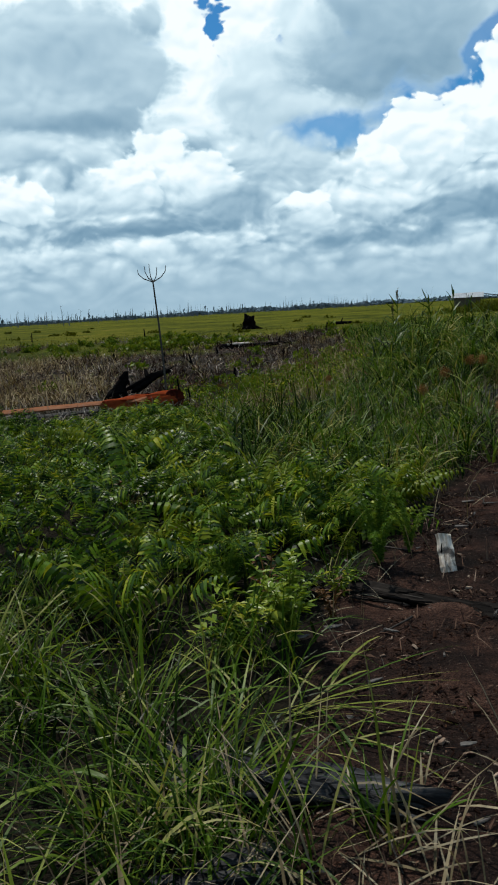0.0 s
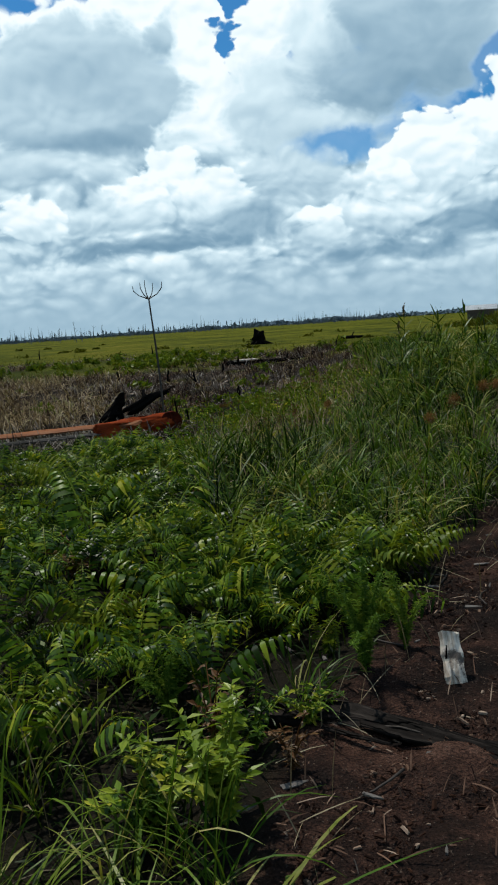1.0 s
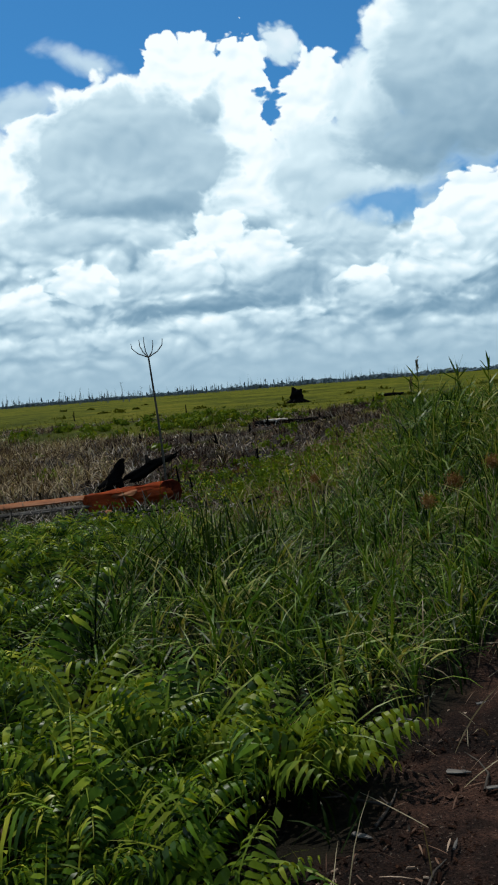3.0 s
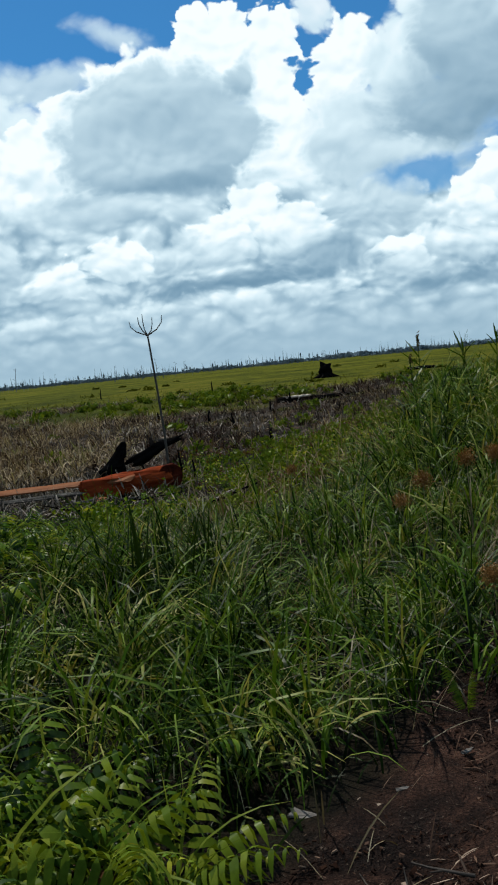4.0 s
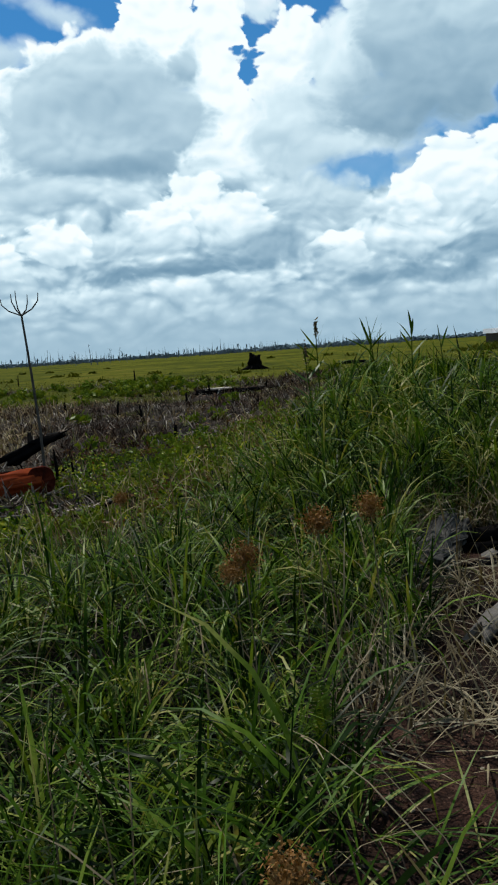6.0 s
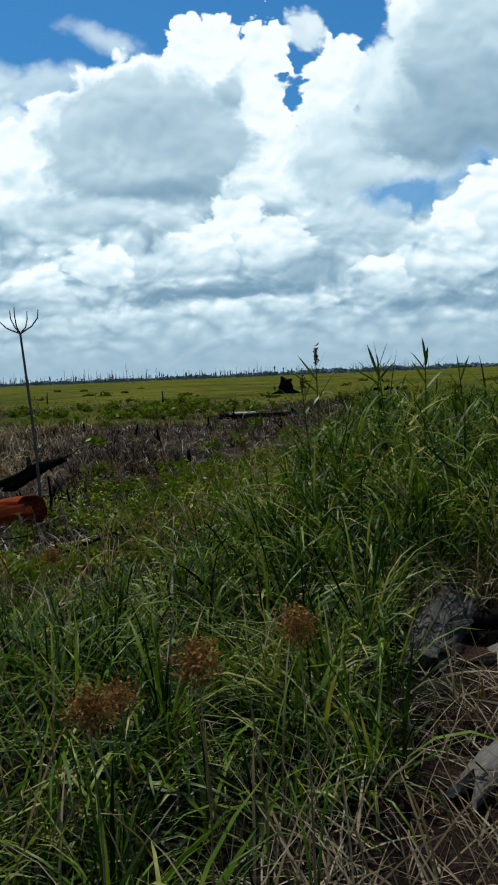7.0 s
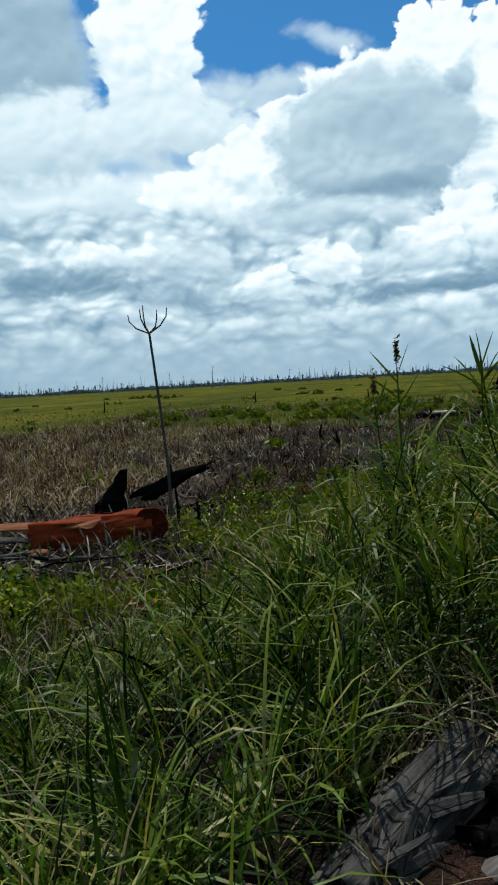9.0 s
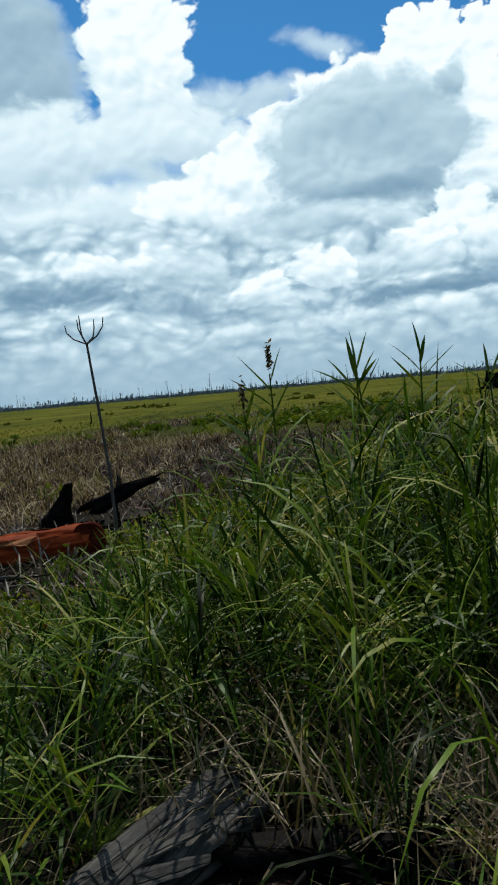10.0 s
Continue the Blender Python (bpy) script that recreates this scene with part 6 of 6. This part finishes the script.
def build_shrubs():
    shrub("lime_shrub", 0.0, 3.58, "bright lime-green young shrub at the path edge", "shrub", LIME_BRIGHT, 20, 0.38, 0.060, 601, 0.42, 0.45, 34)
    shrub("leafy_shrub", -0.24, 3.66, "dark green leafy shrub at the path edge", "shrub", FERN, 15, 0.36, 0.060, 602, 0.40, 0.6, 30)
    shrub("feathery_plant", 0.50, 4.66, "upright feathery green plant beside the peat", "plant", FERN_MID, 20, 0.44, 0.032, 603, 0.2, 0.24, 210)
    shrub("feathery_plant", 0.70, 4.92, "upright feathery dark green plant beside the peat", "plant", FERN_MID, 9, 0.34, 0.03, 604, 0.2, 0.3, 160)
    shrub("feathery_plant", -0.32, 4.55, "soft feathery green plant among the ferns", "plant", FERN_MID, 14, 0.38, 0.03, 605, 0.2, 0.4, 170)
    shrub("feathery_plant", 0.36, 5.05, "small feathery green plant beside the peat", "plant", FERN_LIME, 5, 0.2, 0.045, 606, 0.2, 0.3, 60)
    shrub("withered_shrub", -0.10, 4.25, "small rusty withered shrub among the green", "shrub", FERN_BROWN, 6, 0.34, 0.05, 607, 0.4, 0.3, 16)
    shrub("withered_shrub", 0.20, 3.92, "small rusty withered shrub among the green", "shrub", FERN_BROWN, 7, 0.22, 0.035, 611, 0.35, 0.5, 18)
    shrub("leafy_shrub", 0.26, 4.25, "low green leafy shrub on the peat edge", "shrub", FERN, 10, 0.2, 0.04, 612, 0.35, 0.7, 26)
    shrub("leafy_shrub", 0.06, 4.15, "low green leafy shrub on the peat edge", "shrub", FERN, 12, 0.28, 0.045, 613, 0.35, 0.6, 28)
    shrub("withered_fern", -1.25, 6.6, "patch of rusty withered fern", "fern", FERN_BROWN, 14, 0.30, 0.06, 608, 0.35, 0.8, 20)
    shrub("seedling", 2.62, 12.55, "bright green seedling with narrow leaves by the trunk", "seedling", GRASS, 4, 0.25, 0.13, 609, 0.14, 0.4, 9)
    shrub("round_leaf_weed", 1.95, 12.1, "round-leaved lime weed in the grass", "weed", FERN_LIME, 5, 0.14, 0.03, 610, 0.8, 0.6, 9)


def build_canes():
    r = rng(620)
    spots = [(2.07, 15.45, 1.70), (2.03, 15.30, 1.45), (2.62, 15.5, 1.72), (2.75, 15.55, 1.62), (3.02, 15.46, 1.74), (3.5, 15.9, 1.58), (4.4, 17.0, 1.6), (5.0, 18.5, 1.6), (3.9, 17.2, 1.5), (4.8, 16.6, 1.45)]
    for i, (x, y, top) in enumerate(spots):
        z = float(height(x, y))
        h = top - z - 0.22
        ob = thing("wild_cane", pose(x, y, z, 0, 0, r.uniform(-40, 40)), "tall wild cane with spreading strap leaves", "cane", "canes in the grass")
        bx, by = r.uniform(-0.28, 0.28), r.uniform(-0.1, 0.1)
        st = [(0, 0, 0), (bx * 0.4, by * 0.4, h * 0.5), (bx, by, h)]
        part("stem", mesh_of("stem", *tube(st, [0.010, 0.008, 0.005], 7), CANE), CANE, ob)
        turn = r.uniform(-0.5, 0.5)
        for j in range(14):
            s = 0.45 + 0.55 * (j / 13) ** 0.75
            p = np.array([[bx * s * s, by * s * s, h * s]])
            ln = r.uniform(0.24, 0.36) * (0.75 if j > 11 else 1)
            le = (0.10, 0.35)[13 - j] if j > 11 else r.uniform(0.5, 0.95)
            v, f = ribbons(p, np.array([turn + j * math.pi + r.uniform(-0.6, 0.6)]), np.array([ln]), np.array([r.uniform(0.022, 0.034)]), np.array([le]), np.array([r.uniform(0.0, 0.35) if j > 6 else r.uniform(0.3, 1.1)]), 4, 630 + 20 * i + j, 0.3)
            part("leaf", mesh_of("leaf", v, f, CANE), CANE, ob)
        if i in (0, 1):
            v, f = leaf_cloud(60, (bx, by, h + 0.12), (0.018, 0.018, 0.10), 0.02, 640 + i)
            part("flower_spike", mesh_of("flower_spike", v, f, DRY, False), DRY, ob, "brownish flower spike")


def build_sedge():
    r = rng(650)
    # x, y, height of the head, size of the head
    spots = [(1.97, 7.88, 0.48, 0.05), (1.78, 9.45, 0.68, 0.06), (2.03, 9.5, 0.80, 0.055), (2.26, 9.72, 0.78, 0.055), (1.66, 10.15, 0.44, 0.06), (0.55, 12.3, 0.45, 0.05)]
    for i, (x, y, h, s) in enumerate(spots):
        z = float(height(x, y))
        ob = thing("sedge_plant", pose(x, y, z), "sedge with a fluffy rust-brown seed head", "sedge", "sedges in the grass")
        lean = Vector((r.uniform(-0.1, 0.1), r.uniform(-0.1, 0.1), h - z))
        part("stalk", mesh_of("stalk", *tube([(0, 0, 0), lean * 0.5 + Vector((0.01, 0, 0)), lean], [0.004, 0.003, 0.002], 5), STRAW), STRAW, ob)
        v, f = leaf_cloud(900, tuple(lean), (s, s, s * 1.0), 0.0065, 660 + i)
        ray_v, ray_f = ribbons(np.repeat([tuple(lean - Vector((0, 0, s * 0.6)))], 26, 0), r.uniform(0, 6.28, 26), r.uniform(0.6, 1.4, 26) * s, np.full(26, 0.0022), r.uniform(0.1, 1.3, 26), r.uniform(0.0, 0.6, 26), 4, 680 + i, 0.2)
        part("seed_head", mesh_of("seed_head", *joined((v, f), (ray_v, ray_f)), SEDGE, False), SEDGE, ob, "rust-brown seed head")
        for j in range(4):
            bv, bf = ribbons(np.zeros((1, 3)), r.uniform(0, 6.28, 1), np.array([r.uniform(0.35, 0.6)]), np.array([0.009]), np.array([0.3]), np.array([1.2]), 4, 700 + 10 * i + j)
            part("blade", mesh_of("blade", bv, bf, GRASS), GRASS, ob)


def build_tufts():
    """Single clumps of grass that stand out: long dark clump, arching blades over the path's edge."""
    r = rng(720)
    kinds = []
    for q in range(5):
        v, f = ribbons(np.zeros((1, 3)), np.zeros(1), np.array([0.75]), np.array([0.0125]), np.array([0.16 + 0.11 * q]), np.array([0.35 + 0.32 * q]), 6, 721 + q, 0.3)
        kinds.append((v, f))
    meshes = {m: [mesh_of("blade", v, f, m) for v, f in kinds] for m in (GRASS, GRASS_DARK_SHADE, STRAW, YELLOW_GRASS)}

    def tuft(x, y, n, size, mats, label, squash=0.0, az=None):
        ob = thing("grass_tuft", at_ground(x, y, -0.01), label, "grass tuft", "grass tufts")
        for i in range(n):
            m = mats[r.integers(0, len(mats))]
            me = meshes[m][r.integers(0, 5)]
            a = r.uniform(0, 360) if az is None else az + r.normal(0, 70)
            part("blade", me, None, ob).matrix_local = pose(r.uniform(-0.05, 0.05), r.uniform(-0.05, 0.05), 0, 0, squash + r.uniform(-8, 12), a) @ Matrix.Diagonal((*[size * r.uniform(0.65, 1.2)] * 3, 1))

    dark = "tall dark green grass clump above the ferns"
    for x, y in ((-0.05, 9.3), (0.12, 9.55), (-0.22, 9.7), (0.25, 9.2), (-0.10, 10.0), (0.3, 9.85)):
        tuft(x, y, 34, 1.05, (GRASS_DARK_SHADE,), dark)
    arch = "yellowing grass tuft arching over the path edge"
    for x, y, az in ((-0.02, 3.0, 0), (0.08, 2.78, -15), (-0.15, 3.12, 15), (0.12, 3.10, -10), (-0.2, 2.72, -10), (0.18, 2.9, -25), (-0.3, 2.95, 0)):
        tuft(x, y, 16, 0.78, (YELLOW_GRASS, YELLOW_GRASS, YELLOW_GRASS, GRASS), arch, 58, az)
    loose = "loose green grass tuft beside the path"
    for x, y, az in ((2.05, 8.45, 0), (2.3, 8.55, 10), (2.6, 8.5, -170), (2.45, 8.75, 20), (2.15, 8.8, -20), (2.8, 8.7, 170), (2.0, 8.15, -10), (2.3, 8.25, 190)):
        tuft(x, y, 18, 0.62, (GRASS, GRASS, YELLOW_GRASS), "green grass tuft bent flat across the path", 52, az)
    for x, y in ((3.38, 12.35), (3.6, 12.75), (3.2, 13.05), (3.75, 12.4), (3.45, 13.2), (3.9, 13.0)):
        tuft(x, y, 20, 0.55, (GRASS, YELLOW_GRASS, YELLOW_GRASS), "yellowing grass tuft beside the old trunk")
    for x, y in ((-0.55, 3.15), (-0.85, 2.7), (-0.5, 2.3), (-1.1, 3.6), (-0.75, 4.0), (0.22, 4.35), (-1.4, 3.1), (-0.25, 2.15), (-1.3, 4.5), (1.2, 7.7), (1.5, 7.95), (1.75, 8.2), (1.0, 8.1), (0.7, 8.3), (1.3, 8.6), (3.05, 12.75), (3.3, 12.6), (2.1, 11.6), (-0.18, 2.46), (0.02, 2.12), (0.25, 2.2), (-0.12, 3.42), (0.02, 3.30), (-0.3, 3.45), (-0.38, 2.42)):
        tuft(x, y, 22, 0.72 if y > 5 else 0.6, (GRASS, GRASS, GRASS, GRASS, YELLOW_GRASS), loose)


build_fern_carpet()
build_fern_plants()
build_upright_ferns()
build_shrubs()
build_canes()
build_sedge()
build_tufts()
